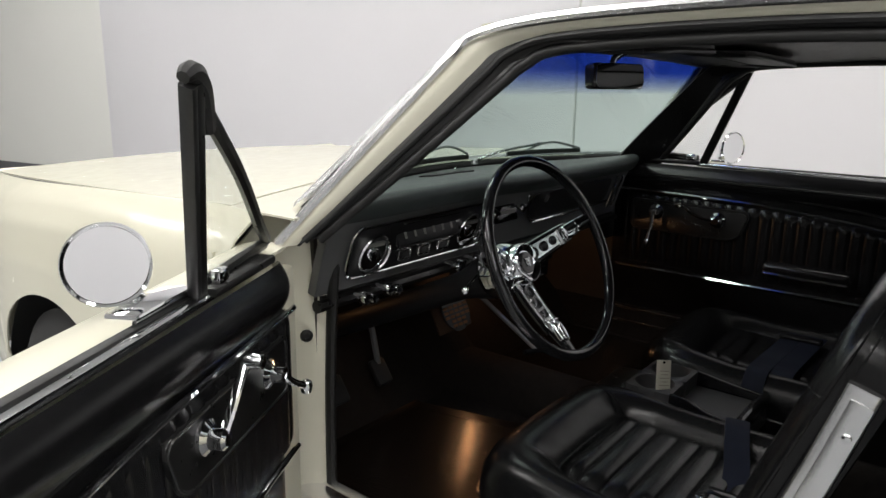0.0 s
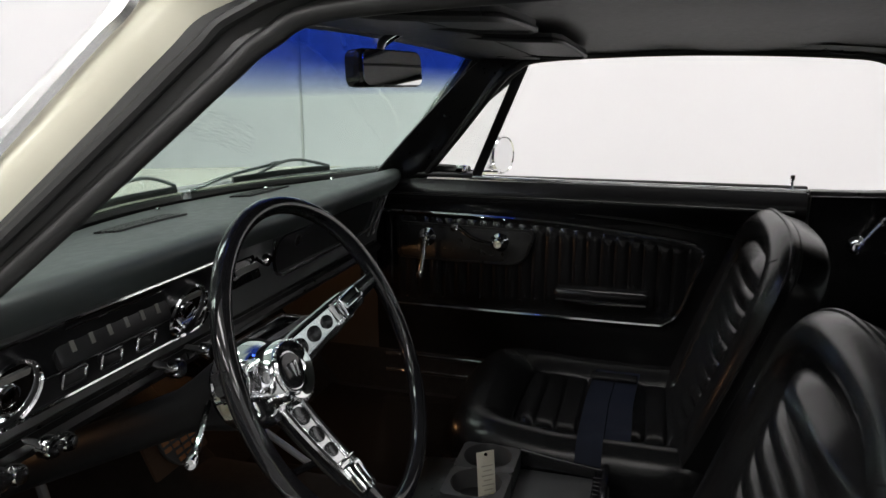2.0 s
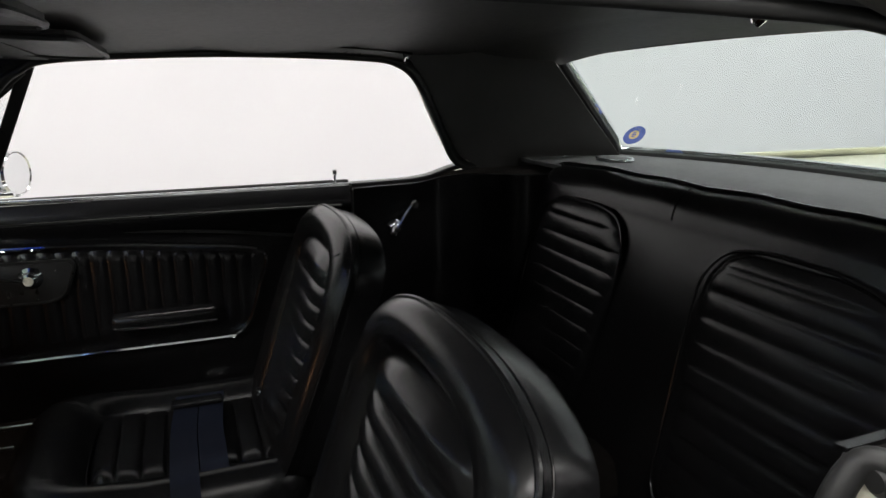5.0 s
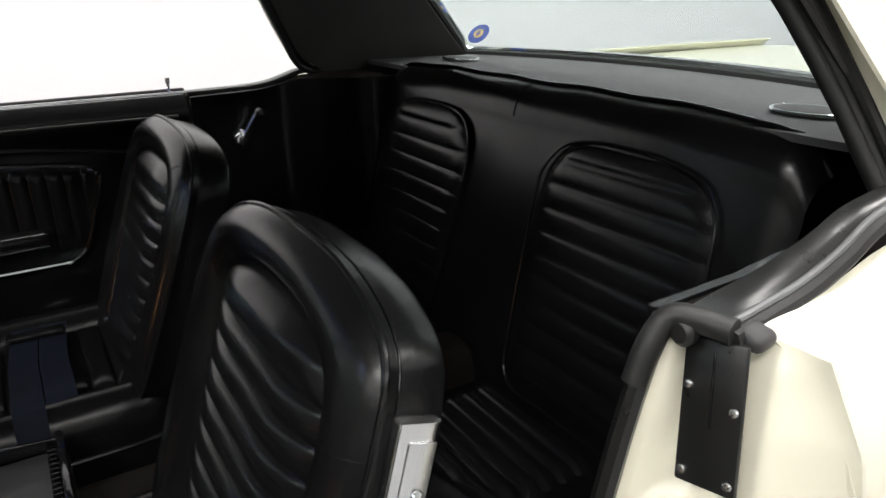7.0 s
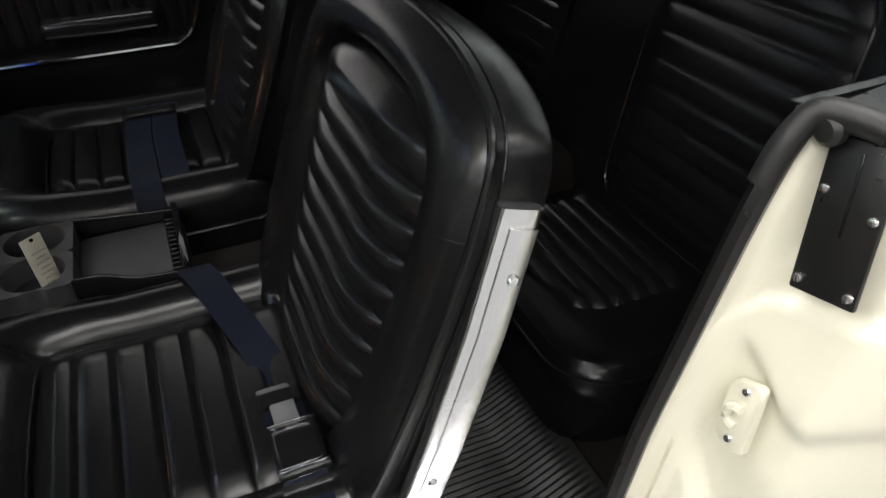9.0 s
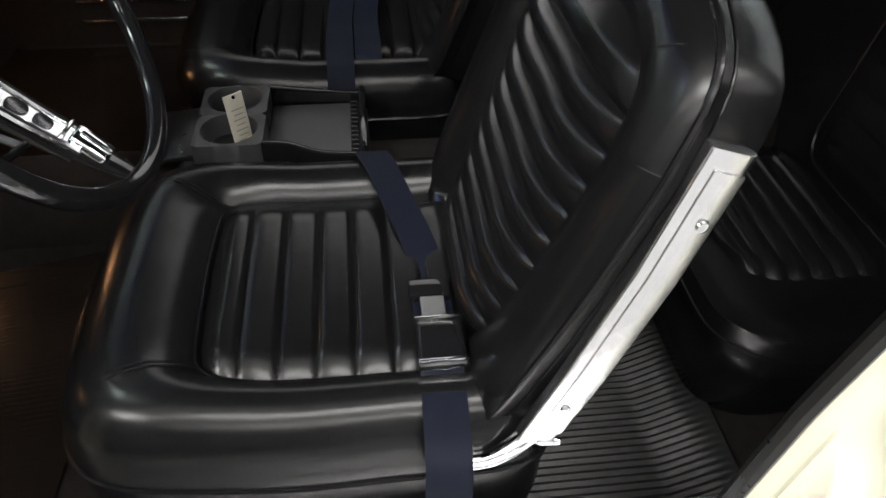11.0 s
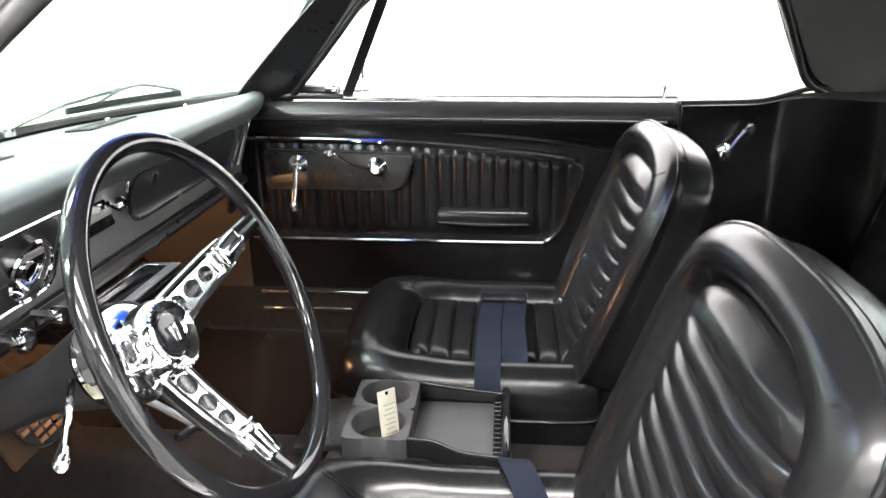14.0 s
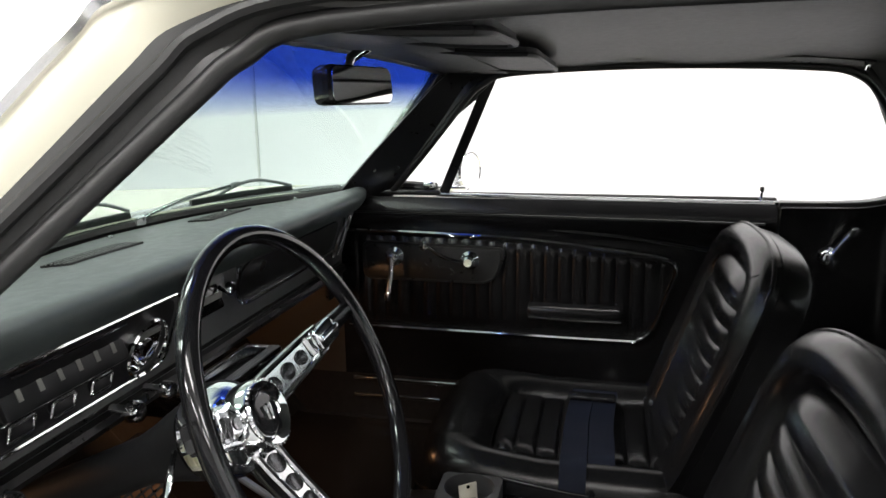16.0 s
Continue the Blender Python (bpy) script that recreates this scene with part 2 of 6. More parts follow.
def rounded(pts, r, n=4):
    """Rounds the corners of a 2D polygon."""
    out, k = [], len(pts)
    for i in range(k):
        p, a, b = Vector(pts[i]), Vector(pts[i - 1]), Vector(pts[(i + 1) % k])
        rr = min(r, (a - p).length * 0.45, (b - p).length * 0.45)
        s, e = p + (a - p).normalized() * rr, p + (b - p).normalized() * rr
        for j in range(n + 1):
            t = j / n
            q = s * (1 - t) ** 2 + p * 2 * t * (1 - t) + e * t * t
            out.append((q.x, q.y))
    return out


def pillow(outline, centre, rings, m, bm=None, close=True, bend=None):
    """Rings of an outline, each (scale, depth), joined; m takes (x, y, depth) to the world."""
    bm = bm or bmesh.new()
    c = Vector(centre)
    made = []
    for s, d in rings:
        row = []
        for x, y in outline:
            q = c + (Vector((x, y)) - c) * s
            row.append(bm.verts.new(m @ Vector((q.x, q.y, d + (bend(q.x, q.y) if bend else 0)))))
        made.append(row)
    k = len(outline)
    for a, b in zip(made, made[1:]):
        for i in range(k):
            bm.faces.new((a[i], a[(i + 1) % k], b[(i + 1) % k], b[i]))
    if close:
        bm.faces.new(made[0][::-1])
        bm.faces.new(made[-1])
    return bm


def pleated(outline, centre, scale, n, m, base, puff, dish=0.0, axis=1, thick=0.01, cols=18, per=7, bend=None, last=1.0, crease=0.45, ends=10):
    """A padded insert inside a scaled outline, with n stitched pleats side by side along y (axis 1) or x (axis 0);
    last: width of the last pleat against the others."""
    c = Vector(centre)
    pts = [c + (Vector(p) - c) * scale for p in outline]
    if axis == 0:
        pts = [Vector((p.y, p.x)) for p in pts]
    lo, hi = min(p.y for p in pts), max(p.y for p in pts)

    def span(y):
        xs = []
        for a, b in zip(pts, pts[1:] + pts[:1]):
            if (a.y - y) * (b.y - y) <= 0 and abs(a.y - b.y) > 1e-9:
                xs.append(a.x + (b.x - a.x) * (y - a.y) / (b.y - a.y))
        return (min(xs), max(xs)) if len(xs) > 1 else (0, 0)

    def fn(u, v):
        y = lo + 0.0005 + (hi - lo - 0.001) * v
        a, b = span(y)
        x = a + (b - a) * u
        top = last / (n - 1 + last)
        ph = (v / (1 - top) * (n - 1)) % 1.0 if v < 1 - top else min(0.999, (v - 1 + top) / top)
        e = min(1.0, min(u, 1 - u) * ends) ** 0.5
        ev = min(1.0, min(v, 1 - v) * 14) ** 0.5
        d = base + e * ev * puff * (0.25 + 0.75 * abs(math.sin(math.pi * ph)) ** crease) - dish * (1 - (2 * u - 1) ** 2) - (1 - e * ev) * 0.008
        X, Y = (x, y) if axis == 1 else (y, x)
        return m @ Vector((X, Y, d + (bend(X, Y) if bend else 0)))

    return surf(fn, cols, int((n - 1 + last) * per), thick)


def lerp(a, b, t):
    return a + (b - a) * t


def ease(t):
    t = max(0.0, min(1.0, t))
    return t * t * (3 - 2 * t)


def curve_at(keys, t):
    """Value at t on straight stretches between (t, value) keys."""
    for (t0, v0), (t1, v1) in zip(keys, keys[1:]):
        if t <= t1:
            k = (t - t0) / (t1 - t0) if t1 > t0 else 0
            return v0 + (v1 - v0) * max(0, min(1, k))
    return keys[-1][1]


# ---- the studio ----
def wall(name, a, b, mat, height=4.2, thick=0.15, label=""):
    d = Vector((b[0] - a[0], b[1] - a[1], 0))
    ang = math.atan2(d.y, d.x)
    rot = Matrix.Rotation(ang, 4, "Z")
    n = rot @ Vector((0, 1, 0))
    mid = Vector(((a[0] + b[0]) / 2, (a[1] + b[1]) / 2, height / 2)) - n * thick / 2
    ob = finish(name, box(mid, (d.length, thick, height), 0, rot=rot), mat)
    tagged(ob, label or "plain painted studio wall", "wall", kind="structure")
    mb = Vector(((a[0] + b[0]) / 2, (a[1] + b[1]) / 2, 0.06)) + n * 0.008
    bb = finish("baseboard", box(mb, (d.length - 0.05, 0.016, 0.12), 0.003, rot=rot), BASE_GREY)
    tagged(bb, "dark grey baseboard at the foot of the wall", "baseboard", kind="structure")
    return ob


floor = tagged(finish("floor", box((-1, 1, -0.05), (16, 26, 0.1), 0), FLOOR_GREY), "smooth grey coated studio floor", "floor", kind="structure")
wall("wall_east", (2.5, -6.5), (2.5, 7.4), WALL_LILAC, label="pale grey painted studio wall behind the car")
wall("wall_north_east", (2.5, 7.4), (1.3, 13.0), WALL_CREAM, label="off-white painted studio wall")
wall("wall_north", (1.4, 12.6), (-7.5, 12.6), WALL_CREAM)
# unseen wall behind the viewpoint, added to close the room, kept dark
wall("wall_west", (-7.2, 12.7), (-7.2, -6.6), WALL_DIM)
wall("wall_south", (-7.3, -6.3), (2.6, -6.3), WALL_LILAC)
tagged(finish("ceiling", box((-2.3, 3, 4.25), (10.2, 19.6, 0.1), 0), CEILING_WHITE), "white studio ceiling", "ceiling", kind="structure")
for y in (1.46,):
    tagged(finish("wall_joint", box((2.497, y, 2.1), (0.008, 0.014, 4.1), 0.001), SEAM_PAINT), "thin vertical joint in the wall cladding", "joint", kind="structure")


def ceiling_light(x, y):
    t = thing("ceiling_light", "long white ceiling light with a bright diffuser", "light", "studio ceiling lights", at=pose(x, y, 4.14))
    fr = bmesh.new()
    for s in (-1, 1):
        box((s * 0.32, 0, 0), (0.03, 2.4, 0.08), 0.004, bm=fr)
        box((0, s * 1.215, 0), (0.67, 0.03, 0.08), 0.004, bm=fr)
    part("frame", fr, CEILING_WHITE, t)
    part("diffuser", box((0, 0, 0.0), (0.6, 2.38, 0.02), 0.003), LIGHT_WHITE, t)
    la = bpy.data.lights.new("ceiling_lamp", "AREA")
    la.shape, la.size, la.size_y, la.energy, la.color = "RECTANGLE", 0.6, 2.3, LAMP_WATTS * (1.9 if x < -1 and 0 < y < 5 else 1.0 if x > -1 else 0.75), (1.0, 0.98, 0.95)
    ob = new("ceiling_lamp", la)
    ob.location = (x, y, 4.08)
    return t


LAMP_WATTS = 55
for gx in (-5.2, -2.6, 0.2):
    for gy in (-4.5, -0.8, 2.9, 6.6):
        ceiling_light(gx, gy)


# ---- the car's shell ----
SIDE = [(0.20, 0.77), (0.27, 0.81), (0.40, 0.845), (0.60, 0.862), (0.76, 0.858), (0.86, 0.838), (0.92, 0.805), (0.945, 0.765), (0.95, 0.72)]


def side_x(z):
    return curve_at([(a, b) for a, b in SIDE], z)


def skin(y0, y1, side, low, top=0.95, narrow=lambda y: 0.0, drop=lambda y: 0.0, inner=0.72):
    """Outer body panel between two stations; low(y): its lower edge."""
    def fn(u, v):
        y = lerp(y0, y1, u)
        zl, zt = low(y), top
        if v < 0.85:
            z = lerp(zl, 0.945, v / 0.85)
            x = side_x(z)
        else:
            k = (v - 0.85) / 0.15
            x, z = lerp(0.765, inner, k), 0.945 + 0.008 * math.sin(k * math.pi / 2)
        return (side * (x - narrow(y)), y, z - drop(y) * max(0, (z - 0.3) / 0.65))
    return surf(fn, 40, 26, 0.004 * side)


def arch(cy, r, base=0.24, cz=0.32):
    def low(y):
        d = abs(y - cy)
        return max(base, cz + math.sqrt(max(0, r * r - d * d))) if d < r else base
    return low


FRONT_AXLE, REAR_AXLE = 1.02, -1.72
nose = lambda y: 0.10 * max(0, (y - 1.1) / 0.7) ** 2
fall = lambda y: 0.06 * max(0, (y - 0.45) / 1.3) ** 1.1
tail = lambda y: 0.09 * max(0, (-1.6 - y) / 1.2) ** 2
car = thing("car_body", "cream-white two-door hardtop coupe parked in the studio", "car")
for side, nm in ((-1, "front_fender"), (1, "front_fender")):
    part(nm, skin(0.318, 1.76, side, arch(FRONT_AXLE, 0.37), narrow=nose, drop=fall, inner=0.757), PAINT, car)
    dip = lambda y, k=(0.028 if side < 0 else 0.022): k * (1 - ease((-0.90 - y) / 0.13))
    part("quarter_panel", skin(-2.85, -0.765 if side > 0 else -0.83, side, arch(REAR_AXLE, 0.36), narrow=tail, drop=dip, inner=0.757 if side > 0 else 0.742), PAINT, car)
    part("rocker_sill", box((side * 0.765, -0.2, 0.30), (0.13, 1.16, 0.12), 0.015), PAINT, car)
    part("inner_sill", surf(lambda u, v, s=side: (s * lerp(0.645 if s > 0 else 0.60, 0.69 if s > 0 else 0.63, v), lerp(-0.72, 0.74 if s > 0 else 0.30, u), lerp(0.29, 0.45 if s > 0 else 0.362, v ** 0.8)), 10, 6, -0.01 * side), CARPET, car)
    for zz, xx, y0, y1 in ((0.440, 0.684, 0.285, -0.30), (0.397, 0.672, 0.28, 0.044)):
        if side == 1:
            strip = part("sill_strip", sweep([(side * xx, y0, zz), (side * xx, y1, zz)], rounded([(-0.006, -0.006), (0.006, -0.006), (0.006, 0.006), (-0.006, 0.006)], 0.0055, 5)), CHROME, car, "chrome sill strip")
            for yy in (y0 - 0.012, 0.06):
                part("strip_screw", lathe([(0.004, 0), (0.003, 0.002), (0, 0.003)], pose(side * (xx - 0.004), yy, zz, 0, -90), 10), ALLOY, strip)
    part("sill_plate", surf(lambda u, v, s=side: (s * lerp(0.70 if s > 0 else 0.622, 0.815, v), lerp(-0.745, 0.34, u), 0.366 + 0.004 * math.cos(v * 30)), 6, 12, 0.003), ALLOY, car, "ribbed aluminium sill plate")


def hood_z(x, y):
    return 0.949 + 0.018 * (1 - (x / 0.6) ** 2) - fall(y)


part("hood", surf(lambda u, v: (lerp(-0.748, 0.748, u) * (1 - 0.10 * v ** 3), lerp(0.53 - 0.12 * (2 * u - 1) ** 2, 1.74, v), hood_z(lerp(-0.6, 0.6, u), lerp(0.5, 1.74, v))), 30, 24, -0.006), PAINT, car, "cream painted hood")
part("cowl_panel", surf(lambda u, v: (lerp(-0.757, 0.757, u), lerp(0.222 + 0.278 * (1 - (2 * u - 1) ** 2), 0.521 - 0.12 * (2 * u - 1) ** 2, v), 0.949 + 0.016 * (1 - (2 * u - 1) ** 2)), 24, 8, -0.004), PAINT, car)
part("cowl_gap_seal", sweep([(0.745 * k / 12, 0.5255 - 0.12 * (k / 12) ** 2, 0.9495 + 0.0165 * (1 - (k / 12) ** 2)) for k in range(-12, 13)], [(-0.0045, -0.004), (0.0045, -0.004), (0.0045, 0.001), (-0.0045, 0.001)]), RUBBER, car, "dark gap between hood and cowl")
for s in (-1, 1):
    part("hood_gap_seal", sweep([(s * 0.7525 * (1 - 0.10 * k ** 3), lerp(0.40, 1.74, k), 0.949 - fall(lerp(0.40, 1.74, k))) for k in [q / 16 for q in range(17)]], [(-0.0045, -0.004), (0.0045, -0.004), (0.0045, 0.001), (-0.0045, 0.001)]), RUBBER, car, "dark gap between hood and fender")
part("front_panel", box((0, 1.75, 0.62), (1.5, 0.06, 0.56), 0.03), PAINT, car)
part("grille", box((0, 1.79, 0.64), (0.8, 0.03, 0.24), 0.02), GLOSS_BLACK, car)
part("front_bumper", tube(smooth_path([(-0.82, 1.62, 0.45), (-0.72, 1.84, 0.45), (0, 1.9, 0.45), (0.72, 1.84, 0.45), (0.82, 1.62, 0.45)], 6), 0.045, 10, flat=1.4), CHROME, car)
for s in (-1, 1):
    part("headlight", lathe([(0.095, -0.04), (0.1, 0.0), (0.085, 0.012), (0.0, 0.03)], pose(s * 0.58, 1.79, 0.66, -90)), CHROME, car)
part("trunk_lid", surf(lambda u, v: (lerp(-0.752, 0.752, u) * (1 - 0.06 * (1 - v) ** 2), lerp(-2.82, -1.62, v), 0.925 + 0.02 * (1 - (2 * u - 1) ** 2)), 14, 14, 0.006), PAINT, car)
part("rear_panel", box((0, -2.83, 0.62), (1.46, 0.06, 0.6), 0.03), PAINT, car)
part("rear_bumper", tube(smooth_path([(-0.8, -2.7, 0.46), (-0.7, -2.9, 0.46), (0, -2.94, 0.46), (0.7, -2.9, 0.46), (0.8, -2.7, 0.46)], 6), 0.045, 10, flat=1.4), CHROME, car)
part("rear_deck", surf(lambda u, v: (lerp(-0.75, 0.75, u), lerp(-1.64, -1.40, v), 0.930 + 0.02 * (1 - (2 * u - 1) ** 2)), 14, 6, 0.005), PAINT, car)


def roof_z(x, y):
    return 1.283 + 0.024 * (1 - (x / 0.56) ** 2) - 0.10 * ((y + 0.55) / 0.75) ** 4 * 0.4


def roof_fn(u, v):
    x = lerp(-0.562, 0.562, u)
    k = 2 * u - 1
    y0, y1 = -1.30 + 0.05 * k * k, 0.05 - 0.07 * k * k
    y = lerp(y0, y1, v)
    return (x, y, roof_z(x, y))


part("roof", surf(roof_fn, 24, 24, 0.006), PAINT, car)


def liner_fn(u, v):
    x = lerp(-0.545, 0.545, u)
    y = lerp(-1.25, 0.0, v)
    k = abs(2 * u - 1)
    sag = (0.004 + 0.009 * k ** 4) * abs(math.sin(math.pi * (y + 0.12) / 0.30)) ** 0.5
    return (x, y, 1.254 + 0.022 * (1 - k ** 2.2) - sag - 0.10 * ((y + 0.55) / 0.75) ** 4 * 0.35)


part("headliner", surf(liner_fn, 28, 60, -0.004), HEADLINER, car, "black perforated headliner with sewn bows")

# side opening: inner edge of the opening, and the bright outer moulding line
OPEN = [(0.715, 0.205, 0.915), (0.688, 0.16, 0.96), (0.632, 0.072, 1.05), (0.58, -0.005, 1.132), (0.548, -0.055, 1.185), (0.539, -0.09, 1.213), (0.537, -0.16, 1.236), (0.54, -0.45, 1.246), (0.54, -0.74, 1.238), (0.55, -0.84, 1.222), (0.58, -0.90, 1.172), (0.63, -0.965, 1.07), (0.672, -1.02, 0.985), (0.69, -1.10, 0.955)]
EDGE = [(0.765, 0.262, 0.89), (0.738, 0.235, 0.935), (0.676, 0.157, 1.043), (0.624, 0.088, 1.135), (0.58, 0.028, 1.214), (0.557, -0.012, 1.253), (0.557, -0.16, 1.275), (0.56, -0.45, 1.283), (0.56, -0.74, 1.279), (0.57, -0.87, 1.262), (0.60, -0.955, 1.195), (0.655, -1.02, 1.075), (0.697, -1.08, 0.985), (0.71, -1.13, 0.955)]
GLASS_EDGE = [(0.685, 0.262, 0.935), (0.668, 0.235, 0.97), (0.612, 0.135, 1.08), (0.565, 0.055, 1.165), (0.54, 0.008, 1.215), (0.522, -0.04, 1.238), (0.50, -0.15, 1.25), (0.50, -0.45, 1.257), (0.50, -0.74, 1.25), (0.51, -0.86, 1.238)]


def band(a, b, n0, n1, t0, t1, bulge=0.006):
    """A strip between two lines, from share t0 to t1 across, between stations n0 and n1."""
    def fn(u, v):
        i = n0 + (n1 - n0) * u
        k = min(int(i), len(a) - 2, len(b) - 2)
        f = i - k
        p, q = a[k].lerp(a[k + 1], f), b[k].lerp(b[k + 1], f)
        t = lerp(t0, t1, v)
        return p.lerp(q, t) + Vector((math.copysign(bulge, p.x), 0, bulge * 0.6)) * math.sin(v * math.pi)
    return fn


for side in (-1, 1):
    back = {8: 0.04, 9: 0.12, 10: 0.115, 11: 0.10, 12: 0.072, 13: 0.0} if side < 0 else {}
    tuck = {0: 0.050, 1: 0.045, 2: 0.027, 3: 0.010} if side > 0 else {}
    O, E = (smooth_path([(side * x, y - back.get(j, 0), z) for j, (x, y, z) in enumerate(k)], 6) for k in (OPEN, EDGE))
    G = smooth_path([(side * (x - tuck.get(j, 0)), y + 0.7 * tuck.get(j, 0), z) for j, (x, y, z) in enumerate(GLASS_EDGE)], 6)
    n = len(O) - 1
    part("pillar_skin", surf(band(E, O, 0, n, 0.0, 0.46), 70, 5, 0.006 * side), PAINT, car, "cream painted pillar and roof rail")
    part("opening_channel", surf(band(E, O, 0, n, 0.46, 1.0, 0.004), 70, 6, 0.008 * side), RUBBER, car, "black channel round the side opening")
    part("channel_rib", tube([E[k].lerp(O[k], 0.7) + Vector((side * 0.007, -0.002, 0.004)) for k in range(n + 1)], 0.0065, 8), RUBBER, car)
    part("weatherstrip", tube([p + Vector((side * 0.002, -0.002, -0.002)) for p in O], 0.009, 10), RUBBER, car, "black rubber weatherstrip round the opening")
    part("drip_rail", tube([p + Vector((side * 0.004, 0.004, 0.004)) for p in E[2:-4]], 0.009, 8), ALLOY, car, "bright chrome drip rail moulding")
    part("inner_pillar_trim", surf(band(O, G, 0, len(G) - 1, 0.0, 1.0, -0.004), 50, 6, 0.006 * side), TRIM_BLACK, car, "black inner pillar and rail trim")

    # rear pillar: outer skin and padded inside
    def cp(u, v, o, s=side):
        z = lerp(0.95, 1.262, v)
        yf = (-0.012 if o < -0.0001 else 0.0) + curve_at([(0.95, -1.10), (1.0, -1.01), (1.07, -0.965), (1.18, -0.90), (1.24, -0.845), (1.262, -0.80)], z) - (0.115 if s < 0 else 0) * min(1, (1.27 - z) / 0.08)
        yr = lerp(-1.496, -1.175, v)
        x = lerp(0.70, 0.555, v) - (0.088 - 0.038 * v) * u * u
        return (s * (x + o), lerp(yf, yr, u), z)
    part("rear_pillar_skin", surf(lambda u, v: cp(u, v, 0.03), 12, 14, 0.004 * side), PAINT, car)
    part("rear_pillar_lining", surf(lambda u, v, k=side: cp(u, v, -0.021 * (1 - u) if k > 0 else 0.0), 12, 14, 0.004 * side), HEADLINER, car)

# firewall, floor pan, tunnel, seat risers


def pan_z(x, y):
    z = 0.275 + 0.17 * math.exp(-(x / 0.10) ** 4) * (1.0 if y < 0.3 else 1.0)
    if y > -0.10:
        z = max(z, 0.275 + 0.07 * ease(min(1.0, (y + 0.10) / 0.10)))
    if y > 0.42:
        z += (y - 0.42) * 1.0
    if y < -0.72:
        z += min(0.08, (-0.72 - y) * 0.5)
    return z


part("carpet_floor", surf(lambda u, v: (lerp(-0.70, 0.70, u), lerp(-1.25, 0.75, v), pan_z(lerp(-0.70, 0.70, u), lerp(-1.25, 0.75, v))), 60, 60, 0.01), CARPET, car, "black carpet over floor and centre tunnel")
part("firewall", box((0, 0.76, 0.58), (1.40, 0.03, 0.56), 0), FOOTWELL, car, "dark brown-black carpeted firewall")
part("rear_bulkhead", box((0, -1.42, 0.62), (1.38, 0.02, 0.66), 0.004), TRIM_BLACK, car, "black panel behind the rear seat")
part("underbody", box((0, -0.5, 0.22), (1.3, 3.6, 0.05), 0.02), TRIM_BLACK, car)
for s in (-1, 1):
    part("kick_panel", surf(lambda u, v, s=s: (s * (0.69 if s > 0 else 0.63), lerp(0.76, 0.31, u), lerp(0.28, 0.92, v)), 6, 8, 0.01 * s), FOOTWELL, car)
for (cx, cy) in ((-0.72, FRONT_AXLE), (0.72, FRONT_AXLE), (-0.72, REAR_AXLE), (0.72, REAR_AXLE)):
    part("wheel_housing", surf(lambda u, v, cx=cx, cy=cy: (lerp(cx - 0.10, cx + 0.10, v), cy + 0.39 * math.cos(math.pi * u), 0.32 + 0.39 * math.sin(math.pi * u)), 20, 3, 0.004), RUBBER, car)
    s = 1 if cx > 0 else -1
    w = pose(cx + s * 0.02, cy, 0.315, 0, 90 * s, 0)
    wheel = new("road_wheel")
    wheel.parent = car
    part("tyre", lathe([(0.19, -0.09), (0.27, -0.095), (0.312, -0.07), (0.318, 0.0), (0.312, 0.07), (0.27, 0.095), (0.19, 0.09)], w, 40), TYRE, wheel)
    part("rim", lathe([(0.19, 0.085), (0.18, 0.07), (0.10, 0.06), (0.075, 0.085), (0.03, 0.1), (0, 0.102)], w, 32), CHROME, wheel)


# windshield and rear window
def ws(u, v):
    k = 2 * u - 1
    x = k * lerp(0.70, 0.545, v)
    return (x, lerp(0.50 - 0.25 * k * k, 0.025 - 0.03 * k * k, v), lerp(0.958 - 0.004 * k * k, 1.262 - 0.018 * k * k, v))


shield = tagged(finish("windshield", surf(ws, 24, 14, 0.004), WINDSHIELD), "green-tinted curved windshield with a blue shade band", "windshield")
shield.visible_shadow = False
frame_path = [Vector(ws(i / 24, 0)) for i in range(25)] + [Vector(ws(1, j / 8)) for j in range(1, 9)] + [Vector(ws(1 - i / 24, 1)) for i in range(1, 25)] + [Vector(ws(0, 1 - j / 8)) for j in range(1, 8)]
part("windshield_gasket", tube([p + Vector((0, 0.004, -0.004)) for p in frame_path], 0.011, 8, True), RUBBER, shield)
part("windshield_moulding", tube([p + Vector((p.x * 0.012, 0.018, 0.008)) for p in frame_path], 0.010, 8, True), ALLOY, shield, "chrome windshield moulding")


def rw(u, v):
    k = 2 * u - 1
    return (k * lerp(0.625, 0.555, v), lerp(-1.62 + 0.14 * k * k, -1.33 + 0.09 * k * k, v), lerp(0.985, 1.262 - 0.022 * k * k, v))


rear = tagged(finish("rear_window", surf(rw, 20, 10, 0.004), REAR_TINT), "lightly tinted curved rear window", "window")
rear.visible_shadow = False
frame_path = [Vector(rw(i / 20, 0)) for i in range(21)] + [Vector(rw(1, j / 8)) for j in range(1, 9)] + [Vector(rw(1 - i / 20, 1)) for i in range(1, 21)] + [Vector(rw(0, 1 - j / 8)) for j in range(1, 8)]
part("rear_window_gasket", tube(frame_path, 0.012, 8, True), RUBBER, rear)
part("rear_window_moulding", tube([p + Vector((p.x * 0.03, -0.02, 0.012)) for p in frame_path], 0.009, 8, True), CHROME, rear)
part("package_shelf", surf(lambda u, v: (lerp(-0.66, 0.66, u), lerp(-1.61 + 0.13 * (2 * u - 1) ** 2, -1.20, v), 0.985), 16, 8, 0.01), SHELF, car, "dark grey package shelf behind the rear seat")


